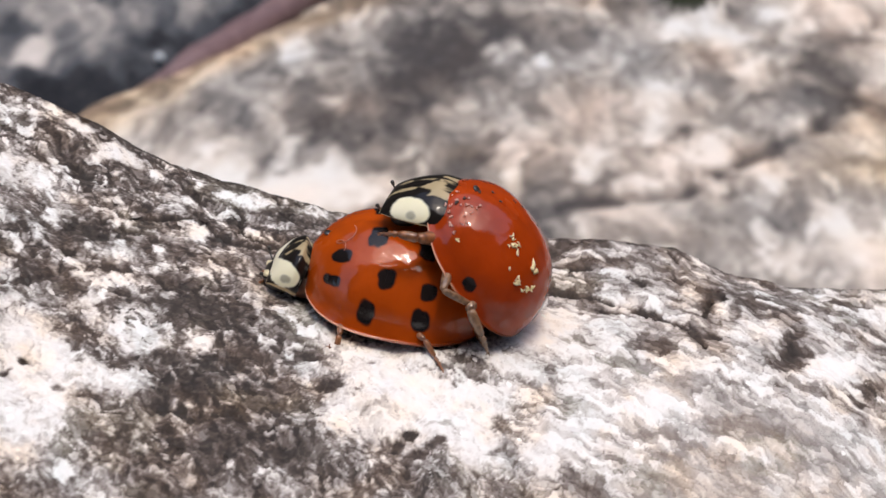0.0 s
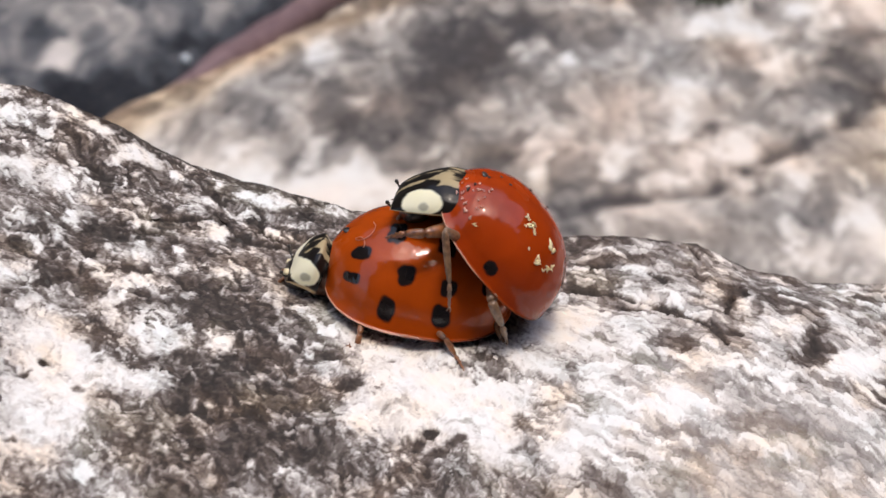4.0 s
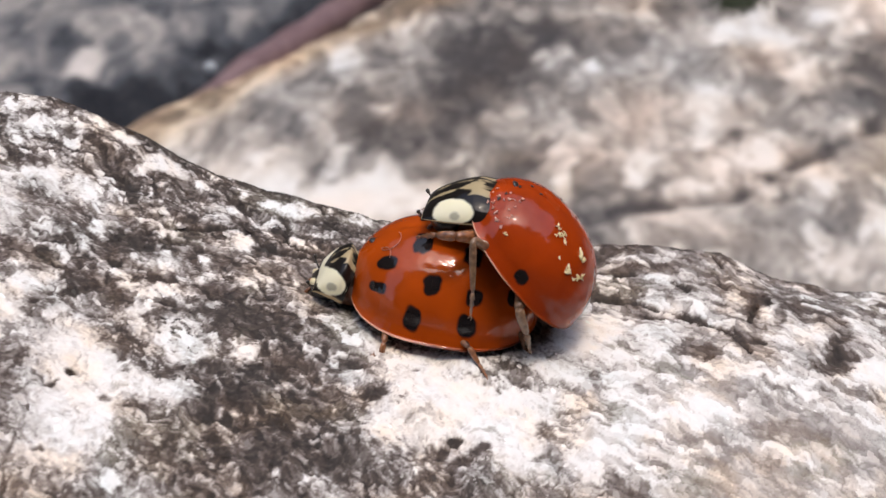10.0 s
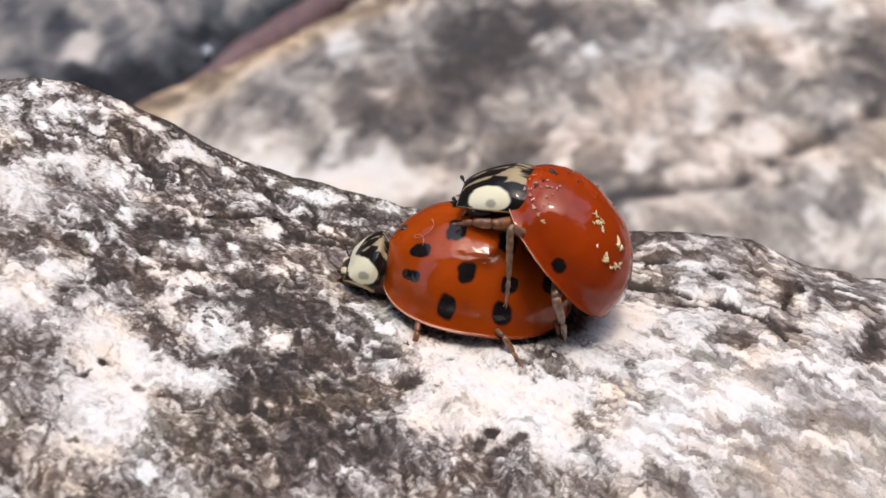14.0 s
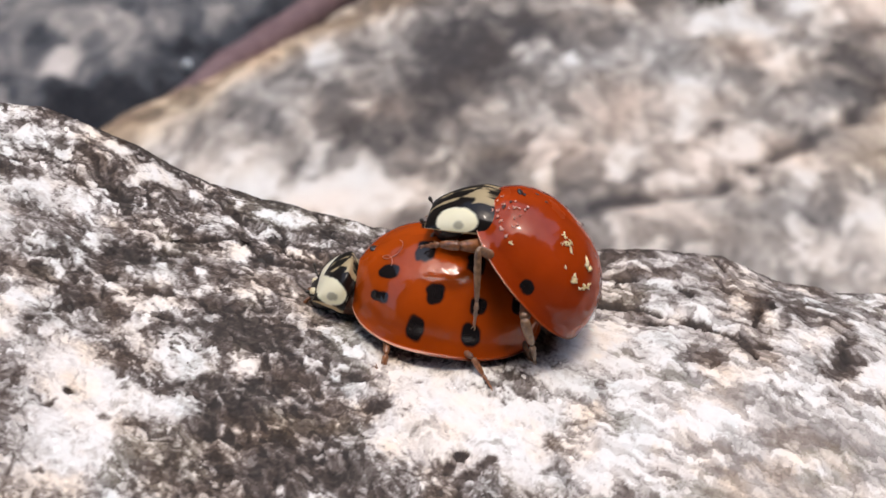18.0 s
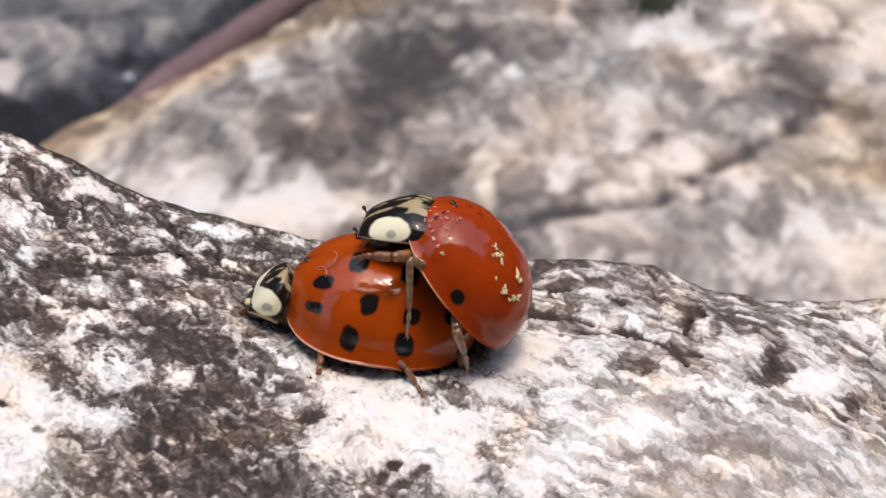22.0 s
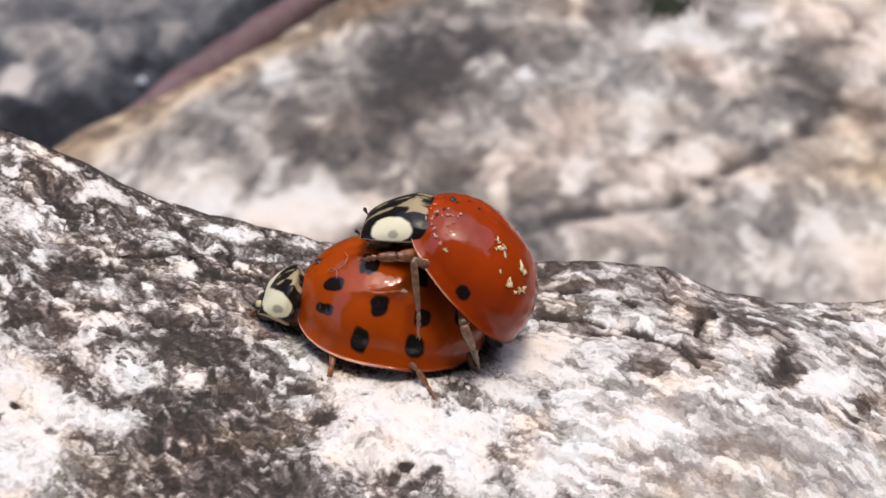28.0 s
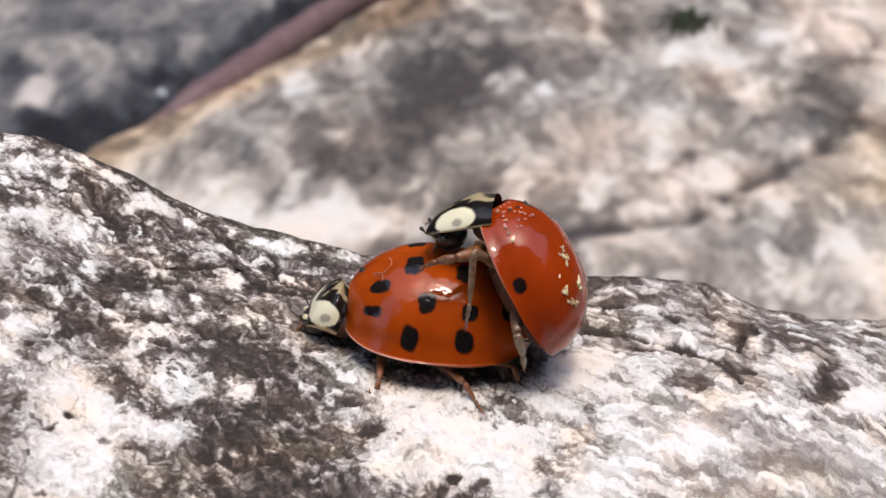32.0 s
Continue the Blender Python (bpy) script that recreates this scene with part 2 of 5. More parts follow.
# stains and crystal patches: x, y, long and short radius (mm), turn (degrees), paler (+) or darker (-)
CREST_STAINS = [
    (-13, 0.5, 0.66, 0.35, 88, 0.5), (-13.9, 0.6, 0.71, 0.25, 96, 0.7), (-12, -0.1, 0.42, 0.34, 155, 0.4), (-12.2, -1.3, 0.51, 0.28, 86, 0.8),
    (-14.3, 3.9, 0.27, 0.15, 48, 0.5),
    (-8.4, 2.4, 0.42, 0.25, 77, 0.5), (-9.2, 1.5, 0.36, 0.23, 67, 0.4), (-10.4, 0.6, 0.3, 0.15, -138, 0.5)]
UPPER_STAINS = [
    (-7.9, 0.5, 0.39, 0.31, 88, 0.8), (-6.3, 1.5, 0.37, 0.25, 72, 0.6), (-10.3, -2.3, 0.5, 0.36, -167, 0.6), (-8.8, -1.7, 0.42, 0.25, 86, 0.5),
    (-7.5, -1.7, 0.38, 0.24, -141, 0.6), (-10, 0.7, 0.57, 0.21, 53, -0.7), (-10, -0.6, 1.04, 0.27, -165, -0.5), (-11.6, -2, 1.1, 0.38, -142, -0.6),
    (-12.3, -4.1, 0.82, 0.41, 46, -0.8), (-8.6, 3.5, 1.02, 0.24, 123, -0.8), (-7.6, 1.2, 0.85, 0.26, 140, -0.7), (-6.8, 0.7, 0.99, 0.27, -147, -0.5),
    (-5.7, 3.4, 0.39, 0.25, 78, -0.5), (-5.7, 1.2, 0.66, 0.18, 119, -0.7), (-11.4, 1.2, 0.61, 0.35, 48, -0.3)]
LEFT_STAINS = [
    (-12.2, -5, 0.63, 0.19, 57, -0.9), (-11.4, -4.7, 1.02, 0.56, -147, -0.4), (-10.1, -4.7, 1.63, 0.24, 54, 0.9), (-12.5, -6.6, 0.31, 0.22, 80, 0.8),
    (-11.9, -6.3, 0.27, 0.15, 51, 0.6), (-9.9, -4.7, 0.54, 0.24, 93, -0.7), (-10.3, -7, 1, 0.67, 144, -0.8), (-9.1, -6, 1.09, 0.74, 76, 1),
    (-8.3, -6.4, 0.52, 0.19, 54, 0.6), (-11.5, -8.2, 1.36, 1.25, 136, 1), (-11.3, -10.4, 1.81, 1.11, 86, 1), (-9.7, -8.8, 0.88, 0.46, 171, 0.9),
    (-8.7, -8.2, 0.66, 0.43, 79, 0.6), (-11.3, -12.3, 0.92, 0.56, -138, 0.9), (-9.2, -7.9, 0.35, 0.25, 52, -0.8)]
LOWER_STAINS = [
    (-10, -9.7, 0.4, 0.2, -146, -0.6), (-10.7, -9.8, 0.22, 0.16, 69, -0.5), (-7.5, -4.5, 1.18, 0.98, 80, -0.9), (-8.7, -3.1, 0.89, 0.39, -151, -0.7),
    (-6.2, -3.7, 0.95, 0.63, 74, -0.7), (-7.2, -5.8, 0.5, 0.33, 75, 0.9), (-6.9, -3.2, 0.21, 0.13, 81, 0.8), (-5.8, -3.2, 0.25, 0.16, 77, 0.6),
    (-7.9, -7.1, 0.68, 0.44, 78, -0.9), (-5.8, -6, 1.06, 0.53, -148, -0.8), (-6.9, -7.8, 1.17, 0.71, 57, -0.8), (-5.2, -7.7, 1.06, 0.9, 58, -0.7),
    (-6.3, -9.9, 1.43, 1.18, -147, -0.65), (-8, -9, 0.51, 0.45, 69, -0.5), (-4.1, -9.9, 0.96, 0.71, -155, -0.7)]
MIDDLE_STAINS = [
    (-6.2, -7.6, 0.72, 0.23, 92, 0.4), (-7.3, -8.9, 0.42, 0.23, -145, 0.35), (-9.2, -10.9, 1.35, 0.97, -161, -0.35), (-3.8, -4.1, 0.51, 0.41, 72, 0.5),
    (-4, -6, 0.54, 0.46, 53, 0.5), (-3.3, -6.5, 0.45, 0.22, 70, -0.8), (-2.9, -7.9, 0.93, 0.59, 71, 0.9), (-0.8, -7.1, 2.04, 1.24, -161, 1),
    (-1.6, -5.9, 1.21, 0.83, -158, 0.6), (-2.5, -5, 0.88, 0.69, -149, 0.35), (0.7, -4.8, 0.71, 0.39, -163, -0.9), (0.3, -4.1, 0.6, 0.42, 75, -0.4),
    (-1.1, -8.2, 0.22, 0.18, 51, -0.3), (-1.4, -8.7, 0.3, 0.16, 85, -0.3)]
FRONT_STAINS = [
    (1, -8.1, 1.01, 0.63, 78, 0.8), (3.3, -7.6, 1.57, 0.94, -159, 0.8), (1, -6.2, 1.06, 0.71, -156, 0.7),
    (2, -7.1, 0.64, 0.4, 77, -0.45), (2.2, -8.2, 0.65, 0.46, 68, -0.4), (2.5, -6, 0.42, 0.34, -176, -0.4), (3.4, -6.1, 0.44, 0.41, 56, -0.35),
    (2.4, -5.1, 0.28, 0.21, -144, -0.4), (3.6, -4.9, 0.29, 0.22, -136, -0.3), (4.8, -5.1, 1.84, 1.18, -156, 0.6), (6.8, -5.2, 1.12, 0.7, -156, 0.5),
    (7.6, -6, 1.11, 0.23, -140, -0.5), (9.2, -5.4, 1.02, 0.36, -176, -0.5), (11.6, -5.6, 1.1, 0.5, 167, -0.5)]
RIGHT_STAINS = [
    (4.7, 4.4, 1.42, 0.67, -166, -0.5), (4.2, 2.5, 1.25, 0.3, -159, -0.5), (4.6, 0.7, 1.13, 0.22, 163, -0.8), (6.6, -0.1, 0.45, 0.23, 171, -0.9),
    (5.4, -0.3, 0.72, 0.21, 172, -0.4), (7.7, 4.9, 0.97, 0.31, 171, -0.4), (8.9, 2, 1.12, 0.34, 168, -0.4), (10.2, 1.8, 0.96, 0.52, -172, -0.5),
    (11.5, 3.6, 1.16, 0.37, 179, -0.4), (13.4, 3.5, 1.22, 0.22, -174, -0.5), (5.5, 0.7, 0.6, 0.42, -153, 0.5), (3.9, -1, 1.14, 0.7, 76, 0.5),
    (5.5, -1.8, 0.89, 0.53, 82, 0.4), (6.5, 2.4, 1, 0.48, -165, 0.4), (8.2, 1.1, 0.81, 0.44, 68, 0.4)]
FAR_RIGHT_STAINS = [
    (6.5, -1.9, 1.05, 0.51, 161, -0.35), (9.5, 0.9, 0.51, 0.35, 61, 0.6),
    (11.5, -0.6, 1.01, 0.48, 68, -1), (10.9, -1.7, 0.66, 0.3, -151, -0.7), (12.5, -1.2, 1.29, 0.39, 46, 0.9),
    (10.3, 0.3, 1.15, 0.61, -145, 0.4), (3.6, -2.6, 1.6, 0.8, -170, 0.45), (2.4, -4.4, 1.0, 0.5, 170, 0.4), (4.6, -3.5, 0.7, 0.4, 30, 0.5), (3.2, -1.6, 1.3, 0.5, 175, 0.4), (9.2, -3.3, 0.25, 0.13, 114, -0.9), (13.9, -1.6, 0.56, 0.28, 48, -0.8), (13.3, -2.6, 0.28, 0.15, 55, -0.9),
    (9, -2.6, 1.52, 0.62, -165, 0.4), (9.6, -7.2, 0.6, 0.42, -139, -0.5), (7.1, -7.1, 0.96, 0.22, -155, -0.4)]
EDGE_STAINS = [
    (-15.3, -2.1, 1.05, 0.79, 69, 1), (-14.9, -3.1, 0.67, 0.4, 54, 0.8), (-16.7, 2.2, 0.81, 0.44, 89, 0.9), (-16.1, 0.6, 0.56, 0.36, 61, 0.7),
    (-14.4, 0.2, 0.9, 0.4, -140, 0.5), (-14.4, -7.4, 1.04, 0.85, 80, 1), (-13.2, 0, 0.48, 0.32, 64, 0.35), (-15.1, -5.8, 0.39, 0.25, 72, 0.5),
    (-15.9, 2, 0.83, 0.12, 95, -0.6), (-15.6, 0.6, 0.47, 0.15, -144, -0.7), (-13.8, -2.8, 0.19, 0.11, 50, -0.8), (-14.4, -4.4, 0.92, 0.44, -135, -0.3),
    (-16.1, -0.9, 0.28, 0.15, 149, -0.8), (-15.1, -6.7, 0.28, 0.17, 70, -0.6)]
STAINS = (EDGE_STAINS, CREST_STAINS, UPPER_STAINS, LEFT_STAINS, LOWER_STAINS, MIDDLE_STAINS, FRONT_STAINS, RIGHT_STAINS, FAR_RIGHT_STAINS)

# smaller flakes (+), pits and crusts (-) of the same form
CREST_FLAKES = [
    (-14.78, 2.94, 0.5, 0.33, -125, 1), (-14.14, 3.4, 0.18, 0.12, -149, 0.8), (-13.01, 4.37, 0.27, 0.22, 153, 0.9), (-13.63, 3.62, 0.22, 0.12, -148,
    0.7), (-12.23, 4.03, 0.46, 0.32, 178, 1), (-11.1, 3.45, 0.69, 0.37, -131, 1), (-10.44, 3.7, 0.35, 0.32, 133, 0.9), (-9.71, 3.48, 0.36, 0.15, 85,
    1), (-14.24, 0.51, 0.73, 0.22, -132, 0.7), (-13.48, 3.27, 0.17, 0.1, -130, 0.7), (-14.32, 2.69, 0.21, 0.1, 90, 0.7), (-6.68, 3.68, 0.86, 0.49,
    -161, 0.8), (-4.42, 4.24, 0.48, 0.4, 98, 0.8), (-8.29, 3.72, 0.24, 0.11, 88, 0.8)]
LEFT_FLAKES = [
    (-12.25, -1.14, 0.31, 0.15, 90, 0.9), (-12.05, -1.63, 0.4, 0.22, -131, 0.9), (-12.34, -2.91, 0.16, 0.1, -121, 0.9), (-10.96, -2.34, 0.17, 0.1, 86,
    0.8), (-7.9, 0.6, 0.41, 0.27, 69, 1), (-7.34, -1.75, 0.38, 0.23, -130, 0.9), (-6.39, 1.47, 0.39, 0.26, -114, 0.8), (-10.85, -3.82, 0.47, 0.16,
    -140, 0.9), (-10.09, -3.84, 0.73, 0.26, -130, 1), (-10.08, -1.57, 0.22, 0.12, 79, 0.8), (-8.99, -1.23, 0.32, 0.15, 89, 0.7), (-8.88, 1.56, 0.41,
    0.26, -136, 0.5), (-9.82, -2.12, 0.57, 0.36, -118, 0.35), (-13.49, -5.92, 0.59, 0.34, -136, 0.9)]
LEFT_PITS = [
    (-11.99, 1.76, 0.27, 0.2, 83, -1.1), (-11.69, 1.54, 0.39, 0.26, 97, -1.1), (-13.78, -2.81, 0.16, 0.08, -124, -1.3), (-12.11, -5.13, 0.47, 0.18,
    -123, -1.1), (-12.01, -4.33, 0.89, 0.38, -144, -0.5), (-11.55, -2.06, 0.93, 0.55, -112, -0.5), (-10.19, -3.13, 0.39, 0.19, -179, -1), (-9.73,
    1.04, 0.58, 0.13, -129, -0.8), (-9.62, -4.22, 0.31, 0.19, 84, -1), (-13.5, -3.84, 0.27, 0.17, -105, -0.5), (-13.15, -6.47, 0.18, 0.11, -116,
    -0.9), (-8.35, -2.83, 0.74, 0.49, -141, -0.5), (-7.23, 1.6, 0.9, 0.55, 100, -0.25), (-4.96, 3.65, 0.74, 0.38, 95, -0.35)]
FOOT_PATCHES = [
    (-3.94, -3.85, 0.74, 0.57, 77, 0.5), (-2.7, -4.57, 0.62, 0.52, 178, 0.5), (-1.49, -4.57, 0.86, 0.44, -175, 0.5), (-2.15, -5.71, 0.7, 0.52, -155,
    0.6), (-0.62, -5.96, 0.76, 0.64, 58, 0.8), (0.23, -3.86, 0.71, 0.35, -167, 0.3), (1.98, -3.82, 1.16, 0.74, -148, 0.5), (2.91, -2.34, 1.05, 0.65,
    -141, 0.45), (-3.37, -6.62, 0.46, 0.16, -122, -1), (-3.95, -5.24, 0.32, 0.2, 129, -0.9), (1.05, -5.19, 0.37, 0.26, -176, -0.9), (0.31, -5.64,
    0.16, 0.1, 79, -0.8), (-2.17, -5.1, 0.31, 0.08, -128, -0.5), (-2.38, -6.3, 0.15, 0.11, 66, -0.6)]
FRONT_PITS = [
    (-0.94, -8.13, 0.2, 0.16, -131, -1), (-1.33, -8.8, 0.24, 0.16, 83, -1), (-0.2, -8.4, 0.37, 0.16, -133, -0.8), (-0.76, -9.07, 0.48, 0.15, -142,
    -0.8), (-1.08, -9.7, 0.22, 0.11, 87, -0.9), (-11.71, -8.92, 0.11, 0.08, 69, -0.9), (-12.07, -9.67, 0.32, 0.07, -122, -0.8), (-10.71, -9.66, 0.19,
    0.12, -143, -0.6), (-11.9, -12.54, 0.17, 0.1, -140, -0.6), (0.93, -9.34, 0.14, 0.11, 127, -0.6), (1.52, -8.26, 0.42, 0.09, -130, -0.5), (-9.71,
    -9.68, 0.34, 0.12, -161, -0.7), (-7.16, -5.95, 0.37, 0.25, 81, 0.8), (-5.87, -10.93, 0.22, 0.17, 63, 0.6)]
RIGHT_MARKS = [
    (6.8, -0.15, 0.4, 0.18, 163, -1.2), (8.74, -0.94, 0.27, 0.14, -179, -1), (8.24, -0.98, 0.5, 0.1, 110, -1), (11.1, -1.26, 0.89, 0.27, -118, -1.3),
    (11.59, 0.05, 0.73, 0.17, -137, -0.9), (9.55, -3.15, 0.21, 0.14, 88, -1), (12.59, -1.28, 0.85, 0.44, -128, 1), (6.98, -2.02, 0.6, 0.29, 154,
    -0.35), (6.59, 0.63, 0.78, 0.49, -162, 0.7), (4.8, -0.9, 1.5, 0.54, -169, 0.5), (10.46, 0.04, 1.01, 0.47, -149, 0.6), (5.65, 2.92, 1.21, 0.29,
    -165, -0.4), (9.14, 1.49, 1.24, 0.23, -124, -0.5), (9.73, 0.94, 0.58, 0.18, 74, -0.7)]
MARKS = (CREST_FLAKES, LEFT_FLAKES, LEFT_PITS, FOOT_PATCHES, FRONT_PITS, RIGHT_MARKS)
# open cracks, as lines of x, y
CRACKS_1 = [[(-9.7, 4.5), (-9.2, 4.0), (-8.8, 3.4), (-8.5, 2.9), (-8.0, 2.5)],
    [(-8.1, 1.8), (-7.8, 1.3), (-7.3, 0.7), (-6.6, 0.7), (-5.6, 0.8)],
    [(-10.0, 0.2), (-9.3, 0.6), (-8.3, 1.4)],
    [(-10.9, -0.7), (-10.4, -0.8), (-9.7, -0.6)],
    [(-6.7, 2.5), (-6.7, 1.5), (-6.2, 1.2), (-5.6, 1.1)],
    [(-5.8, 4.5), (-5.4, 3.8), (-5.1, 3.1), (-4.7, 2.7)]]
CRACKS_2 = [[(3.6, 0.6), (4.3, 0.6), (4.9, 0.7), (5.6, 0.4)],
    [(5.2, -0.2), (6.3, -0.0), (7.1, -0.4), (7.9, -0.7), (8.4, -1.7)],
    [(4.3, 2.3), (5.0, 2.5)],
    [(6.3, 2.1), (6.7, 1.6)],
    [(8.6, 0.2), (8.9, 1.2), (9.5, 1.8)],
    [(7.9, 4.4), (8.1, 3.7)]]


def near_lines(x, y, lines):
    """Distance (mm) from the nearest of some broken lines."""
    best = np.full(x.shape, 99.0)
    for line in lines:
        for (ax, ay), (bx, by) in zip(line, line[1:]):
            dx, dy = bx - ax, by - ay
            k = np.clip(((x - ax) * dx + (y - ay) * dy) / (dx * dx + dy * dy), 0, 1)
            best = np.minimum(best, np.hypot(x - ax - k * dx, (y - ay - k * dy) * 0.6))
    return best


def patches(x, y, rows, ragged=0.0):
    out = np.zeros(x.shape)
    for cx, cy, ra, rb, turn, w in rows:
        c, q = math.cos(radians(turn)), math.sin(radians(turn))
        dx, dy = x - cx, y - cy
        d = ((dx * c + dy * q) / ra) ** 2 + ((dy * c - dx * q) / rb) ** 2
        out += w * np.exp(-0.5 * np.clip(d * (1 + ragged), 0, 20) ** 2.5)
    return out


def mid_wave(x, y):
    return fractal(x * 1.7, y * 1.2, 43, 2)


def rock_surface(X, Y):
    """Height (mm) and mineral colour of the ridge at places X, Y."""
    wx = X + 0.16 * fractal(X * 2.2, Y * 1.3, 3, 4) + 0.07 * fractal(X * 7, Y * 4, 5, 2)
    wy = Y + 0.3 * fractal(X * 2.2, Y * 1.3, 11, 4) + 0.12 * fractal(X * 7, Y * 4, 15, 2)
    # flaky crystals, drawn out along the slope
    fx, fy = X + 0.16 * fractal(X * 1.6, Y * 0.9, 17, 3), Y + 0.3 * fractal(X * 1.6, Y * 0.9, 19, 3)
    calm = 0.45 + 0.55 * (1 - smooth(X, 0, 4))
    fx = fx + 0.06 * calm * fractal(X * 4.5, Y * 3.2, 23, 3)
    fy = fy + 0.07 * calm * fractal(X * 4.5, Y * 3.2, 25, 3)
    fy = fy + 0.28 * np.clip(X + 2, 0, 30) - 0.2 * np.clip(-4 - X, 0, 30)
    flake, rim = cells(fx * 1.05, fy * 1.35, 21)
    grain, grain_rim = cells(fx * 2.3 + 0.3 * mid_wave(X, Y), fy * 2.1, 29)
    crumbs, crumb_rim = cells(fx * 4.6, fy * 3.8, 31)
    sand, _ = cells(fx * 10 + 0.4 * X, fy * 7, 33)
    left = 1 - smooth(X, 0, 4)
    big = fractal(X * 0.28, Y * 0.2, 51, 4)
    mid = fractal(fx * 1.2, fy * 0.7, 61, 4)
    fine = fractal(fx * 7, fy * 8, 35, 3)
    ragged = np.clip(1.1 * (grain - 0.5) + (0.3 + 0.7 * left) * (1.0 * (crumbs - 0.5) + 0.5 * fine), -0.8, 1.5)
    spread = sum(patches(wx, wy, rows, ragged) for rows in STAINS)
    marks = sum(patches(X + 0.3 * (wx - X), Y + 0.3 * (wy - Y), rows, 0.6 * ragged) for rows in MARKS)
    leaf, leaf_rim = cells(X * 1.15 + 0.25 * fractal(X * 3, Y * 3, 37, 2), (fy + 0.1 * X) * 2.3, 39)
    crack = near_lines(X + 0.05 * fine, Y + 0.1 * fine, CRACKS_1 + CRACKS_2)
    cracked = (1 - smooth(crack, 0.03, 0.13)) * smooth(fractal(X * 1.3, Y * 1.3, 77, 2), -0.9, -0.4)
    plain = 1 - np.where(spread > 0, 0.4, 0.0) * smooth(np.abs(spread), 0.35, 0.9)
    tone = 0.5 + 0.016 * X.clip(-4, 10) + 0.05 * big + plain * (0.1 * mid + (0.1 * (flake - 0.5) + 0.2 * (grain - 0.5)) * (0.4 + 0.6 * left)) + (0.13 + 0.1 * smooth(X, 0, 4)) * (leaf - 0.5) + (0.3 + 0.7 * plain) * (0.2 * (crumbs - 0.5) * (0.2 + 0.8 * left) + 0.05 * fine * left + 0.16 * (sand - 0.5) * left)
    # grey scales lying on the pale side of the ridge
    scale, scale_rim = cells(fx * 1.9 + 0.35 * fractal(X * 2.6, Y * 2.2, 53, 2), fy * 2.9 + 0.3 * fractal(X * 2.2, Y * 2.6, 55, 2), 57)
    right = 1 - left
    tone += right * (0.17 * smooth(scale, 0.45, 0.5) + 0.1 * smooth(scale, 0.8, 0.84) - 0.15 - 0.07 * (1 - smooth(scale_rim, 0.0, 0.08)))
    tone += np.where(spread > 0, 0.38, 0.36) * np.clip(spread, -1.1, 1.0) * (1 - 0.6 * smooth(np.abs(marks), 0.2, 0.7)) + 0.42 * np.clip(marks, -1.2, 1.0)
    # dark joints between the crumbs, the grains and the overlapping scales
    coarse = 1 - 0.8 * smooth(spread + marks, 0.35, 0.9)
    tone -= coarse * (0.08 * (1 - smooth(crumb_rim, 0.02, 0.2)) * (0.15 + 0.85 * left) + 0.13 * (1 - smooth(grain_rim, 0.0, 0.12)) * (0.15 + 0.85 * left))
    tone -= (0.06 + 0.1 * coarse) * (1 - smooth(leaf_rim, 0.0, 0.12)) * (1 - 0.5 * left) + 0.75 * cracked
    # loose bright crystals, dark lichen crust in seams, and a darker band along the crest
    bright = smooth(grain, 0.8, 0.86) * smooth(fractal(fx * 0.6, fy * 0.4, 65, 2), -0.3, 0.3)
    black = left * smooth(1 - crumbs, 0.84, 0.9) * smooth(fractal(fx * 0.7, fy * 0.5, 67, 2), -0.1, 0.4)
    tone += 0.2 * bright * plain - 0.16 * black * (1 - smooth(spread, 0.3, 0.8))
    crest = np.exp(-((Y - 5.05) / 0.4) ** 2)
    threads = 1 - smooth(np.abs(fractal(fx * 1.1 + 5, fy * 1.5, 73, 3)), 0.03, 0.12)
    seams = 1 - smooth(np.abs(fractal(fx * 0.5 + 3, fy * 0.55, 71, 3)), 0.0, 0.05)
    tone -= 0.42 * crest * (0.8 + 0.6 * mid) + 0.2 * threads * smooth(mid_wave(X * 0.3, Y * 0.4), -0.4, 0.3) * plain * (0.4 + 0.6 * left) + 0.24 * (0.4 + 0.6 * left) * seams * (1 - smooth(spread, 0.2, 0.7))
    layers = (1 - smooth(np.abs(fractal(fx * 0.4 + 9, fy * 1.6, 75, 3)), 0.02, 0.12)) * smooth(X, 0.5, 4)
    tone -= 0.07 * layers + 0.09 * smooth(Y, -2.5, 0.5) * smooth(X, 2.5, 4) * (1 - smooth(X, 11, 13))
    # the extremes are drawn in, and every patch keeps a mottle of its own
    tone = 0.5 + 0.47 * np.tanh((2.3 + 0.9 * left * smooth(Y, -0.5, 1.5)) * (tone - 0.5)) + (1 - 0.7 * smooth(tone, 0.75, 0.95)) * (0.1 * (crumbs - 0.5) * (0.3 + 0.7 * left) + 0.07 * (grain - 0.5) + 0.05 * fine * (0.4 + 0.6 * left) + 0.06 * (sand - 0.5))
    # the foot of the pale side is worn and even
    blended = smooth(X, 3.5, 7) * smooth(-Y, 2.2, 4.5)
    tone = tone + 0.5 * blended * np.clip(0.66 - tone, 0, 1)
    stops = [(0.0, (0.033, 0.028, 0.026)), (0.2, (0.086, 0.068, 0.06)), (0.36, (0.186, 0.16, 0.148)), (0.5, (0.342, 0.315, 0.302)),
             (0.64, (0.58, 0.55, 0.525)), (0.8, (0.8, 0.785, 0.77)), (1.0, (0.87, 0.865, 0.86))]
    col = blend_stops(np.clip(tone, 0, 1.0), stops)
    hue = fractal(wx * 0.7, wy * 0.7, 81, 3)[..., None]
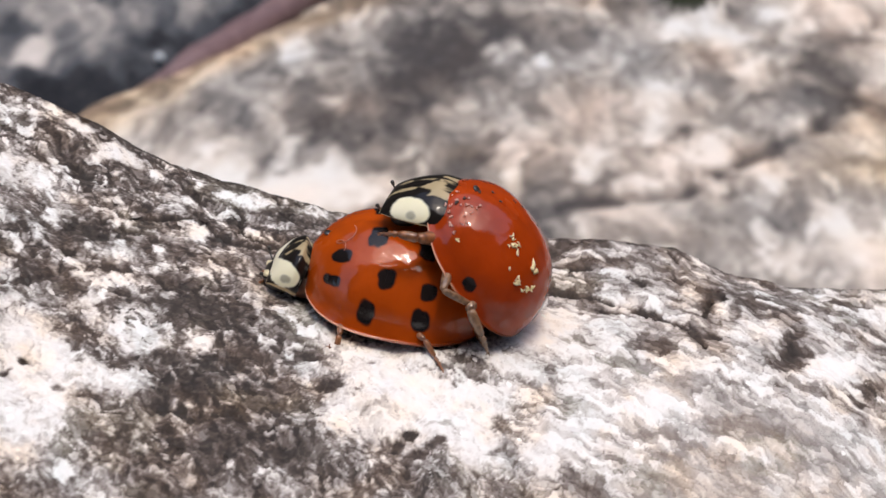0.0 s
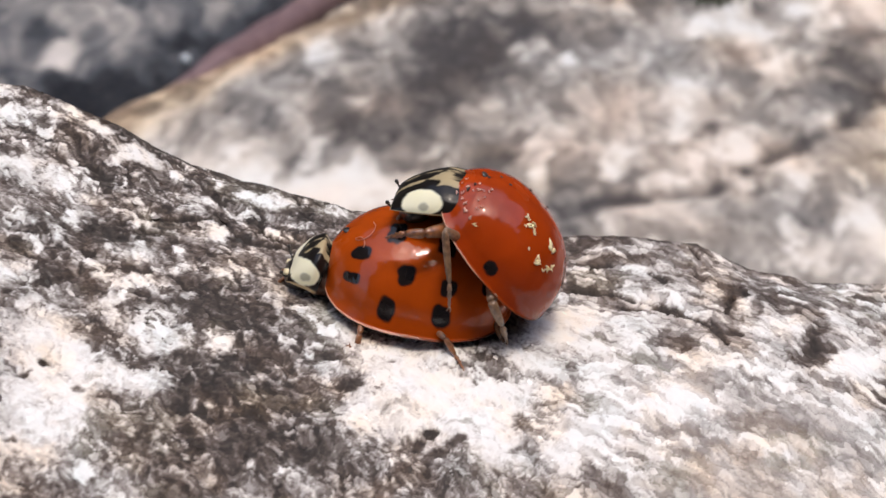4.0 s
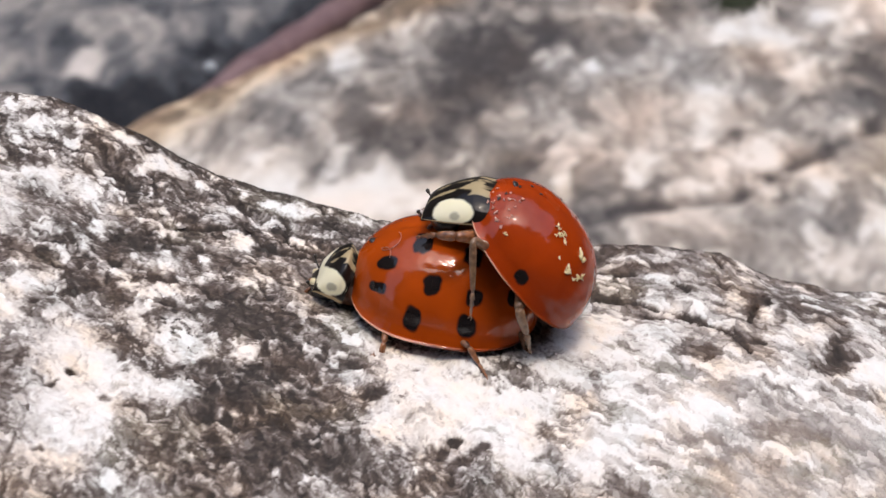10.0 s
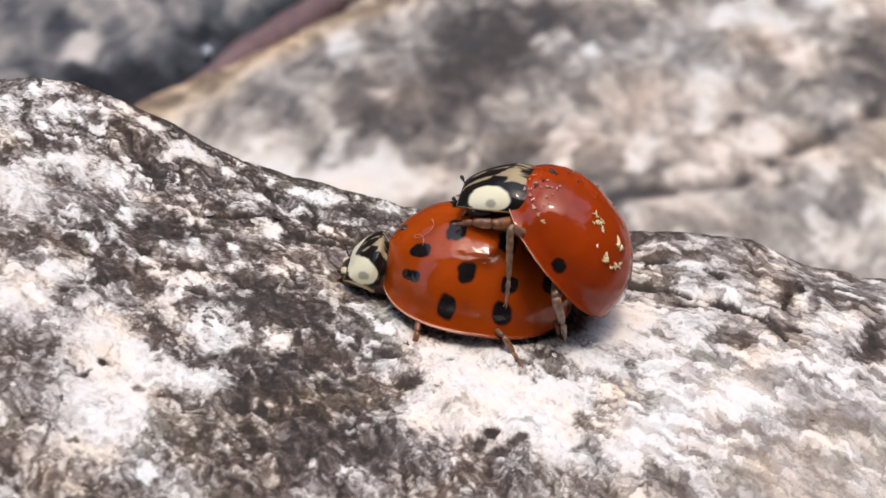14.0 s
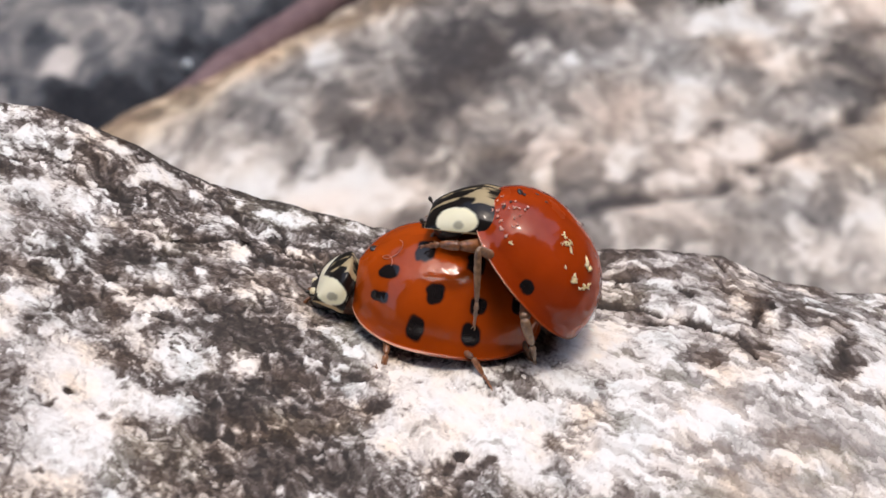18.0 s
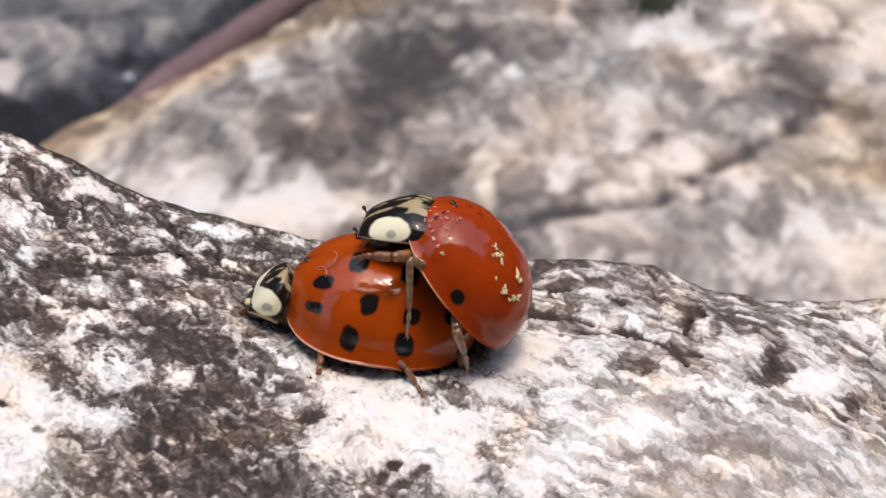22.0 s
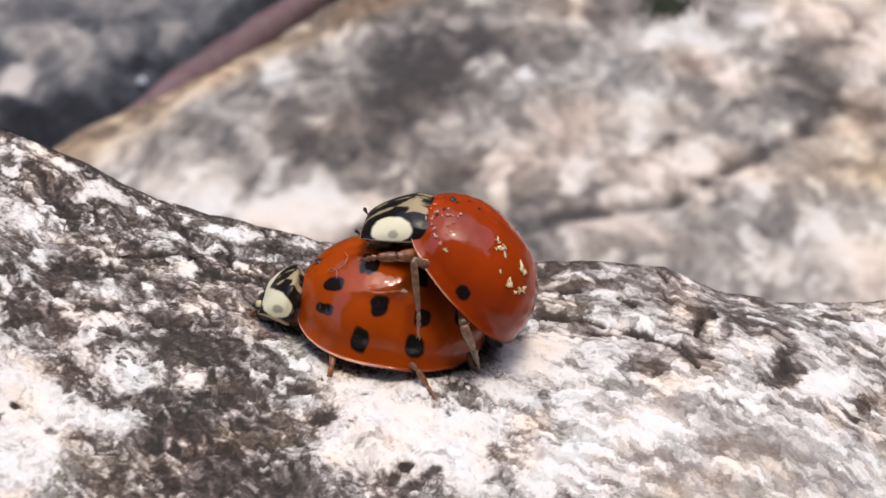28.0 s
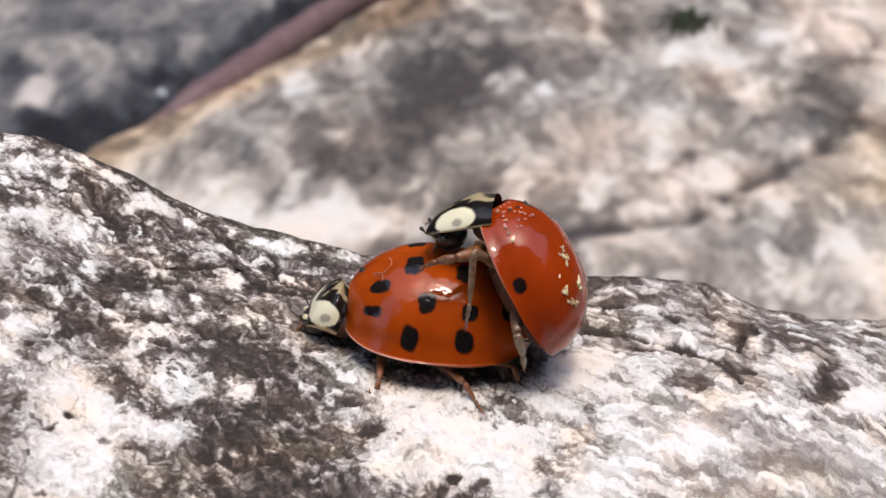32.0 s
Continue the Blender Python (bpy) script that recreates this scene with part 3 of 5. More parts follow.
    col = col * (1 + np.clip(hue, 0, 1) * np.array([0.1, 0.0, -0.12]) + np.clip(-hue, 0, 1) * np.array([-0.06, 0.0, 0.02]))
    olive = smooth(fractal(X * 0.5 + 8, Y * 0.5, 87, 4), 0.25, 0.6)[..., None]
    col = col * (1 + olive * (1 - smooth(tone, 0.45, 0.7))[..., None] * np.array([-0.01, 0.01, -0.05]))
    Z = rock_base(X, Y)
    core = smooth(20 - np.abs(X), 0, 3) * smooth(Y + 20, 0, 3)
    rough = 0.12 * fractal(X * 0.6, Y * 0.45, 91, 3) + (0.03 * (flake - 0.5) + 0.014 * (grain - 0.5) - 0.02 * (1 - smooth(rim, 0, 0.2))) * (0.3 + 0.7 * left) + 0.02 * right * smooth(scale, 0.45, 0.5) + 0.035 * (leaf - 0.5) - 0.02 * (1 - smooth(leaf_rim, 0.0, 0.12))
    rough += 0.02 * (crumbs - 0.5) * coarse * left - 0.12 * cracked + 0.06 * np.clip(marks, -1, 0.5)
    rough += 0.02 * smooth(spread, -0.6, 0.6) - 0.03 * seams * left - 0.012 * layers
    rough -= 0.16 * np.exp(-((X + 11.8) / 0.35) ** 2 - ((Y - 1.7) / 0.4) ** 2) + 0.2 * np.exp(-((X - 11.3) / 0.5) ** 2 - ((Y + 1.0) / 0.6) ** 2)
    Z = Z + rough * (0.4 + 0.6 * core) + (1 - core) * 1.2 * fractal(X * 0.12, Y * 0.12, 95, 3)
    return np.maximum(Z, -74), np.clip(col, 0.01, 0.9)


def near_rock():
    xs = graded([(-70, 2.0), (-30, 0.5), (-18.5, 0.045), (17.0, 0.5), (30, 2.0), (70, 1)])
    ys = graded([(-46, 1.0), (-20, 0.3), (-16.0, 0.058), (6.2, 0.3), (12, 1.5), (34, 1)])
    X, Y = np.meshgrid(xs, ys)
    Z, col = rock_surface(X, Y)
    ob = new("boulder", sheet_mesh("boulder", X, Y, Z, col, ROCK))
    tagged(ob, "pale granite boulder with dark brown lichen crust and white crystals", "rock", kind="structure")
    return ob


def rock_flakes():
    """Small crystal chips and crust flakes proud of the ridge, each a low many-sided chip sunk into the rock."""
    g = np.random.default_rng(12)
    n = 3600
    x, y = g.uniform(-18, 16.5, n), g.uniform(-13, 5.6, n)
    z, col = rock_surface(x, y)
    zx = (rock_base(x + 0.1, y) - rock_base(x - 0.1, y)) / 0.2
    zy = (rock_base(x, y + 0.1) - rock_base(x, y - 0.1)) / 0.2
    size = 0.04 + 0.1 * g.random(n) ** 2.5
    turn = g.uniform(0, 2 * np.pi, n)
    tilt_x, tilt_y = zx + g.normal(0, 0.1, n), zy + g.normal(0, 0.1, n)
    verts, faces, tint = [], [], []
    rows = []
    for k in range(7):
        if k < 6:
            q = turn + k * np.pi / 3
            r = size * g.uniform(0.6, 1.15, n)
            dx, dy, lift = 1.25 * r * np.cos(q), 1.7 * r * np.sin(q), np.full(n, -0.015)
        else:
            dx, dy, lift = size * g.normal(0, 0.2, n), size * g.normal(0, 0.3, n), g.uniform(0.006, 0.018, n)
        rows.append(np.stack([x + dx, y + dy, z + tilt_x * dx + tilt_y * dy + lift], -1))
    co = np.stack(rows, 1).reshape(-1, 3) * MM
    base = np.arange(n)[:, None] * 7
    tris = np.concatenate([base + np.array([[k, (k + 1) % 6, 6]]) for k in range(6)], 0)
    lum = np.clip(g.normal(1.0, 0.13, n), 0.6, 1.4)[:, None]
    tint = np.clip(col * lum + g.normal(0, 0.015, (n, 1)), 0.015, 0.9)
    me = bpy.data.meshes.new("crystal_chips")
    me.vertices.add(len(co))
    me.vertices.foreach_set("co", co.ravel())
    me.loops.add(tris.size)
    me.loops.foreach_set("vertex_index", tris.ravel())
    me.polygons.add(len(tris))
    me.polygons.foreach_set("loop_start", np.arange(0, tris.size, 3))
    me.update(calc_edges=True)
    att = me.color_attributes.new("pigment", "FLOAT_COLOR", "POINT")
    rgba = np.concatenate([np.repeat(tint, 7, 0), np.ones((n * 7, 1))], 1)
    att.data.foreach_set("color", rgba.astype(np.float32).ravel())
    me.materials.append(ROCK)
    tagged(new("crystal_chips", me), "pale and dark crystal chips and lichen flakes on the boulder", "rock chips", kind="stuff")


near_rock()
rock_flakes()


# ---- the flat slab behind, the grey stone across the crevice, the soil ----
def edge_side(x, y):
    """Distance (mm) from the slab's broken edge, positive on the slab's side."""
    return (x + 45.7) * 0.863 - (y - 162.9) * 0.505


VEIN_X = [-20, 7.2, 13.4, 19.2, 26.3, 30.2, 34, 41, 50.3, 90]
VEIN_Y = [128, 131, 134.3, 137.4, 139.5, 144.9, 148.9, 155.4, 165, 205]
SLAB_DARK = [
    (-0.9, 184.2, 13.4, 5.96, 91, 0.6), (-6.6, 166, 9.75, 4.17, 92, 0.5), (-27.4, 164.8, 4.87, 2.4, 99, 0.5), (-22.9, 160.7, 3.39, 1.69, 98, 0.4),
    (-12.5, 157.1, 7.29, 3.35, 94, 0.45), (6.2, 197.6, 7.36, 4.68, 91, 0.5), (49.7, 179.6, 13.19, 4.32, 78, 0.6), (50.7, 166.9, 5.56, 3.95, -178, 0.5),
    (57.6, 192.7, 6.78, 2.15, 63, 0.4), (34.6, 176.6, 4.49, 2.05, 109, 0.4), (39, 167.9, 2.42, 2.07, 70, 0.4), (28.7, 158.2, 2.99, 1.24, 51, 0.5),
    (13.7, 138.2, 5.6, 3.46, -146, 0.2), (19.2, 143.3, 2.94, 1.27, 84, 0.4), (31.6, 188, 3.87, 1.79, 156, 0.3)]
SLAB_PALE = [
    (-17, 179.1, 2.33, 2.02, 140, 0.5), (-11.2, 138.5, 6.96, 5.37, 166, 0.7), (-16, 137.5, 7.5, 3.8, 170, 0.35), (2, 135, 6, 3, 175, 0.3), (42, 123, 6, 5, 80, 0.45), (-26.7, 143.7, 4.33, 3.59, 127, 0.5), (26.3, 167.1, 6.92, 3.48, 83, 0.6),
    (30.8, 154.4, 3.25, 2.95, 68, 0.6), (39.2, 178.4, 4.76, 1.8, 81, 0.7), (32, 197.6, 6.17, 4.65, 81, 0.5), (39.8, 192, 4.77, 2.27, 81, 0.6),
    (24.2, 142.9, 1.96, 1.26, 82, 0.5), (43.7, 132.8, 4.6, 3.53, 67, 0.5), (36.8, 146.1, 3.83, 2.51, 179, 0.4), (-36.9, 158.2, 3.97, 2.25, 76, 0.4),
    (6.1, 150.3, 1.72, 1.31, 91, 0.4), (-30.6, 176.1, 6.26, 1.75, 60, 0.4), (-11.8, 199.3, 8.92, 2.75, 62, 0.35)]


def back_slab():
    xs = graded([(-240, 6.0), (-90, 0.55), (92, 6.0), (260, 1)])
    ys = graded([(40, 3.0), (100, 0.7), (250, 6.0), (420, 1)])
    X, Y = np.meshgrid(xs, ys)
    wx = X + 1.6 * fractal(X * 0.2, Y * 0.08, 103, 4)
    wy = Y + 4.0 * fractal(X * 0.2, Y * 0.08, 111, 4)
    a, rim = cells(wx * 0.24, wy * 0.085, 121)
    b, _ = cells(wx * 0.55, wy * 0.2, 129)
    c, _ = cells(wx * 1.2, wy * 0.5, 133)
    tone = 0.47 + 0.17 * smooth(X, 10, 45) + 0.12 * fractal(X * 0.05, Y * 0.03, 131, 4) + 0.24 * (a - 0.5) + 0.3 * (b - 0.5) + 0.22 * (c - 0.5) + 0.16 * fractal(wx * 0.3, wy * 0.12, 141, 3)
    spots, _ = cells(wx * 0.42 + 7, wy * 0.2, 137)
    tone += 0.3 * smooth(spots, 0.88, 0.93) + 0.16 * fractal(X * 0.045 + 2, Y * 0.03 - 0.4 * X * 0.03, 139, 2)
    tone += 0.55 * patches(wx, wy, SLAB_PALE) - 0.62 * patches(wx, wy, SLAB_DARK) - 0.2 * np.exp(-((X + 2) / 14) ** 2 - ((Y - 180) / 26) ** 2)
    vein = np.abs(Y - np.interp(X, VEIN_X, VEIN_Y) + 1.3 * fractal(X * 0.12, Y * 0.12, 151, 3))
    vein = (1 - smooth(vein, 0.4, 3.4)) * smooth(X, 2, 14) * (1 - 0.7 * smooth(X, 44, 56))
    tone -= 0.55 * vein * (0.7 + 0.5 * fractal(X * 0.25, Y * 0.25, 161, 2))
    stops = [(0.0, (0.07, 0.065, 0.068)), (0.25, (0.17, 0.155, 0.15)), (0.45, (0.3, 0.272, 0.255)), (0.62, (0.46, 0.42, 0.39)),
             (0.8, (0.68, 0.64, 0.6)), (1.0, (0.82, 0.8, 0.78))]
    col = blend_stops(np.clip(tone, 0, 1), stops)
    warm = smooth(0.55 * fractal(X * 0.04 + 4, Y * 0.04, 171, 3) + 0.6 * np.exp(-((X - 50) / 14) ** 2 - ((Y - 147) / 12) ** 2)
                  + 0.9 * np.exp(-((edge_side(X, Y) - 4) / 8) ** 2), 0.2, 0.9)[..., None]
    tint = fractal(X * 0.11, Y * 0.06, 173, 3)[..., None]
    col = col * (1 + np.clip(tint, 0, 1) * np.array([0.1, 0.0, -0.06]) + np.clip(-tint, 0, 1) * np.array([-0.07, 0.0, 0.07]))
    col = col * (1 + warm * np.array([0.16, -0.02, -0.24])) * np.array([0.9, 0.9, 0.88])
    Z = -58 + 0.9 * fractal(X * 0.03, Y * 0.03, 181, 4) + 0.35 * (a - 0.5) - 0.5 * vein + 0.2 * fractal(X * 0.4, Y * 0.4, 191, 2)
    e = edge_side(X, Y) + 1.6 * fractal(X * 0.1, Y * 0.1, 201, 3)
    Z = Z - 16 * smooth(-e, 0, 6) - 1.2 * np.exp(-(e / 2.5) ** 2)
    Z = np.maximum(Z, -73)
    for d in (X + 235, 255 - X, Y - 44, 415 - Y):
        Z = Z - 20 * smooth(-d, -6, 0)
    ob = new("stone_slab", sheet_mesh("stone_slab", X, Y, Z, np.clip(col, 0.01, 0.9), SLAB))
    tagged(ob, "flat mottled beige and grey granite slab with a dark vein", "rock", kind="structure")


def grey_stone():
    xs = graded([(-200, 5.0), (-100, 0.7), (8, 5.0), (60, 1)])
    ys = graded([(120, 4.0), (160, 0.8), (260, 5.0), (380, 1)])
    X, Y = np.meshgrid(xs, ys)
    e = -(edge_side(X, Y) + 3.5 - 3.0 * smooth(X, -46, -28)) - 2.5 * fractal(X * 0.05, Y * 0.05, 211, 3)
    wx, wy = X + 2 * fractal(X * 0.15, Y * 0.07, 213, 3), Y + 5 * fractal(X * 0.15, Y * 0.07, 217, 3)
    a, _ = cells(wx * 0.2 + wy * 0.03, wy * 0.09, 221)
    b, _ = cells(wx * 0.5, wy * 0.2, 225)
    # crevice shade painted into the colour: darker on the side towards the slab
    crevice_shade = 1 - smooth(e + 3.5 * fractal(X * 0.12, Y * 0.07, 235, 4), 19.5, 23.5)
    tone = 0.46 + 0.18 * fractal(X * 0.09, Y * 0.05, 231, 4) + 0.3 * (a - 0.5) + 0.22 * (b - 0.5) - 0.42 * crevice_shade
    tone += patches(X, Y, [(-58.4, 203.0, 5.0, 1.9, 80, 0.45), (-52, 217, 9, 2.6, 110, 0.3), (-45, 219, 5, 1.5, 100, 0.3)])
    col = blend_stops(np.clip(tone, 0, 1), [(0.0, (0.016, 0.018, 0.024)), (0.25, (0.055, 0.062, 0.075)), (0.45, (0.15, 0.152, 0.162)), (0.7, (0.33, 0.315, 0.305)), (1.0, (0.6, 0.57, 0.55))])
    Z = -70 + 7.0 * smooth(e + 3 * fractal(X * 0.12, Y * 0.08, 245, 3), 8, 25) + 1.6 * fractal(X * 0.1, Y * 0.06, 241, 4) + 0.6 * (a - 0.5)
    Z = Z - 6 * (1 - smooth(e, -4, 2))
    for d in (X + 195, Y - 124, 375 - Y):
        Z = Z - 20 * smooth(-d, -6, 0)
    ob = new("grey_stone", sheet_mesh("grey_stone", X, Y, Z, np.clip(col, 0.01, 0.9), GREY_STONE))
    tagged(ob, "dark blue-grey rough stone, painted darker for shade beside the slab", "rock", kind="structure")


def sky_panel(name, center, size):
    """An unseen dark panel, added to block sky light and reflections round the stones."""
    bm = bmesh.new()
    bmesh.ops.create_cube(bm, size=1.0)
    for v in bm.verts:
        v.co = Vector([center[k] + v.co[k] * size[k] for k in range(3)])
    bmesh.ops.bevel(bm, geom=bm.edges[:], offset=0.02, segments=2, affect="EDGES")
    me = bpy.data.meshes.new(name)
    bm.to_mesh(me)
    bm.free()
    me.materials.append(SKY_PANEL)
    tagged(new(name, me), "unseen dark panel, added to cut sky light and reflections", "wall", kind="structure")


def ground():
    bm = bmesh.new()
    n, size = 40, 30.0
    vs = []
    for j in range(n + 1):
        for i in range(n + 1):
            x, y = (i / n * 2 - 1), (j / n * 2 - 1)
            x, y = size * x * abs(x) ** 2, size * y * abs(y) ** 2
            far = min(1.0, math.hypot(x, y) / 2)
            vs.append(bm.verts.new((x, y, -0.073 + 0.03 * far * noise.noise(Vector((x * 0.8, y * 0.8, 0))))))
    for j in range(n):
        for i in range(n):
            k = j * (n + 1) + i
            bm.faces.new((vs[k], vs[k + 1], vs[k + n + 2], vs[k + n + 1]))
    me = bpy.data.meshes.new("ground")
    bm.to_mesh(me)
    bm.free()
    me.materials.append(SOIL)
    tagged(new("ground", me), "dark bare soil under the stones", "ground", kind="structure")


back_slab()
grey_stone()
ground()
# added out of view to shape the light; south-west gap leaves low sky to reflect
sky_panel("sky_panel_south", (0.6, -1.25, 1.25), (4.1, 0.12, 2.8))
sky_panel("sky_panel_north", (0.3, 1.7, 1.2), (5.0, 0.12, 2.7))
sky_panel("sky_panel_west", (-1.6, 0.6, 1.0), (0.12, 2.08, 2.3))
sky_panel("sky_panel_east", (2.71, 0.225, 0.8), (0.12, 2.83, 1.9))


# ---- the two ladybirds ----
def part(name, bm, mat, parent, label=""):
    """Links a bmesh (in mm of its thing's space) as one mesh under a thing or a part."""
    me = bpy.data.meshes.new(name)
    bmesh.ops.recalc_face_normals(bm, faces=bm.faces)
    bmesh.ops.scale(bm, vec=(MM, MM, MM), verts=bm.verts)
    for f in bm.faces:
        f.smooth = True
    bm.to_mesh(me)
    bm.free()
    me.materials.append(mat)
    ob = new(name, me)
    ob.parent = parent
    return tagged(ob, label)


def shell_part(name, P, colors, mat, parent, label=""):
    ob = new(name, sheet_mesh(name, P[..., 0], P[..., 1], P[..., 2], colors, mat))
    ob.parent = parent
    return tagged(ob, label)


def tube(bm, points, radii, sides=10):
    """A rounded tube through points (mm), closed at both ends."""
    pts = [Vector(p) for p in points]
    rings, old = [], None
    for k, p in enumerate(pts):
        d = (pts[min(k + 1, len(pts) - 1)] - pts[max(k - 1, 0)]).normalized()
        a = d.orthogonal().normalized() if old is None else (old - old.dot(d) * d).normalized()
        old, b = a, d.cross(a)
        rings.append([bm.verts.new(p + radii[k] * (math.cos(q) * a + math.sin(q) * b))
                      for q in (i * 2 * math.pi / sides for i in range(sides))])
    for r0, r1 in zip(rings, rings[1:]):
        for i in range(sides):
            bm.faces.new((r0[i], r0[(i + 1) % sides], r1[(i + 1) % sides], r1[i]))
    bm.faces.new(rings[0][::-1])
    bm.faces.new(rings[-1])
    return bm


def limb(a, b, r0, r1, bulge=1.25, sides=10):
    """A single leg segment from a to b, swollen in the middle."""
    a, b = Vector(a), Vector(b)
    ks = (0.0, 0.04, 0.15, 0.4, 0.7, 0.93, 1.0)
    rs = (0.35, 0.8, 1.0, bulge, 1.05, 0.85, 0.4)
    return tube(bmesh.new(), [a.lerp(b, k) for k in ks], [(r0 + (r1 - r0) * k) * s for k, s in zip(ks, rs)], sides)


def blob(center, radii, wobble=0.0, seed=0, segs=16, rings=10):
    bm = bmesh.new()
    bmesh.ops.create_uvsphere(bm, u_segments=segs, v_segments=rings, radius=1.0)
    for v in bm.verts:
        n = v.co.copy()
        k = 1 + wobble * noise.noise(n * 1.9 + Vector((seed * 3.1, seed, 0)))
        v.co = Vector((center[0] + n.x * radii[0] * k, center[1] + n.y * radii[1] * k, center[2] + n.z * radii[2] * k))
    return bm


def shell_point(u, t, side, size):
    """A point of the wing case: u from front to back, t from the seam (0) to the margin (1)."""
    length, width, height = size
    u, t = np.asarray(u, float), np.asarray(t, float)
    e = -0.9 + 1.9 * u
    w = width / 2 * np.clip(1 - np.abs(-0.975 + 1.975 * u) ** 2.5, 0, 1) ** 0.4545
    h = height * np.clip(1 - np.abs(e) ** 2.2, 0, 1) ** 0.52
    x = length / 2 - u * length + 0 * t
    y = side * (0.012 + w * np.sin(t * math.pi / 2) + 0.15 * np.clip((t - 0.88) / 0.12, 0, 1) ** 2)
    z = h * np.cos(np.clip(t, 0, 1) * math.pi / 2) ** 0.9
    # past the margin: a thin flange, turned up at its lip
    f = np.clip(t - 1, 0, 0.1) * 10
    y = y + side * 0.2 * f * w / (width / 2)
    z = z - 0.07 * f + 0.08 * f ** 3
    return np.stack([x, y, z], -1)


def wing_case(name, parent, size, side, spots, dents, red, edge, label):
    """One domed wing case with its black spots, a rim with painted-in light, and real thickness."""
    s = np.linspace(0, 1, 190)
    u = (0.5 - 0.5 * np.cos(np.pi * np.linspace(0.0, 1, 190))) * 0.5 + s * 0.5
    t = np.concatenate([np.linspace(0, 1, 90), np.linspace(1.015, 1.1, 7), np.linspace(1.1, 0, 30)])
    inner = np.concatenate([np.zeros(97), np.ones(30)])
    U, Tt = np.meshgrid(u, t, indexing="ij")
    I = np.broadcast_to(inner, U.shape)
    P = shell_point(U, Tt, side, size)
    P = P * (1 - 0.035 * I[..., None])
    P[..., 2] -= 0.02 * I
    # faint dents and dimples
    P[..., 2] += 0.012 * fractal(P[..., 0] * 1.3, P[..., 1] * 1.3, 301, 2)
    for du, dt, ru, rt, deep in dents:
        P *= 1 - deep * np.exp(-((U - du) / ru) ** 2 - ((Tt - dt) / rt) ** 2)[..., None]
    tone = fractal(P[..., 0] * 0.8, P[..., 1] * 0.8 + 5 * side, 305, 3)
    col = np.array(red)[None, None] * (1 + 0.18 * tone[..., None])
    rim = smooth(Tt, 1.0, 1.03)[..., None]
    # light caught by the front flange is painted pale; the rear rim goes dark brown
    blended = smooth(U + 0.1 * tone, 0.24, 0.46)[..., None]
    col = col * (1 - rim) + (np.array(edge) * (1 - blended) + np.array((0.16, 0.035, 0.012)) * blended) * rim
    for su, st, ru, rt in spots:
        wob = 0.16 * fractal(U * 22 + st * 9, Tt * 12, 311, 2)
        d = (np.abs((U - su) / ru) ** 2.7 + np.abs((Tt - st) / rt) ** 2.7) ** 0.37 + wob
        k = (1 - smooth(d, 0.86, 1.06))[..., None]
        col = col * (1 - k) + np.array((0.012, 0.009, 0.009)) * k
    return shell_part(name, P, np.clip(col, 0.004, 1), SHELL, parent, label)


def bent(P, size, bend):
    """Points turned nose-down by bend degrees about the joint between shield and wing cases."""
    P = np.asarray(P, float)
    a, jx, jz = radians(bend), size[0] / 2 - 0.3, 0.5 * size[2]
    x, z = P[..., 0] - jx, P[..., 2] - jz
    return np.stack([jx + x * math.cos(a) + z * math.sin(a), P[..., 1], jz - x * math.sin(a) + z * math.cos(a)], -1)


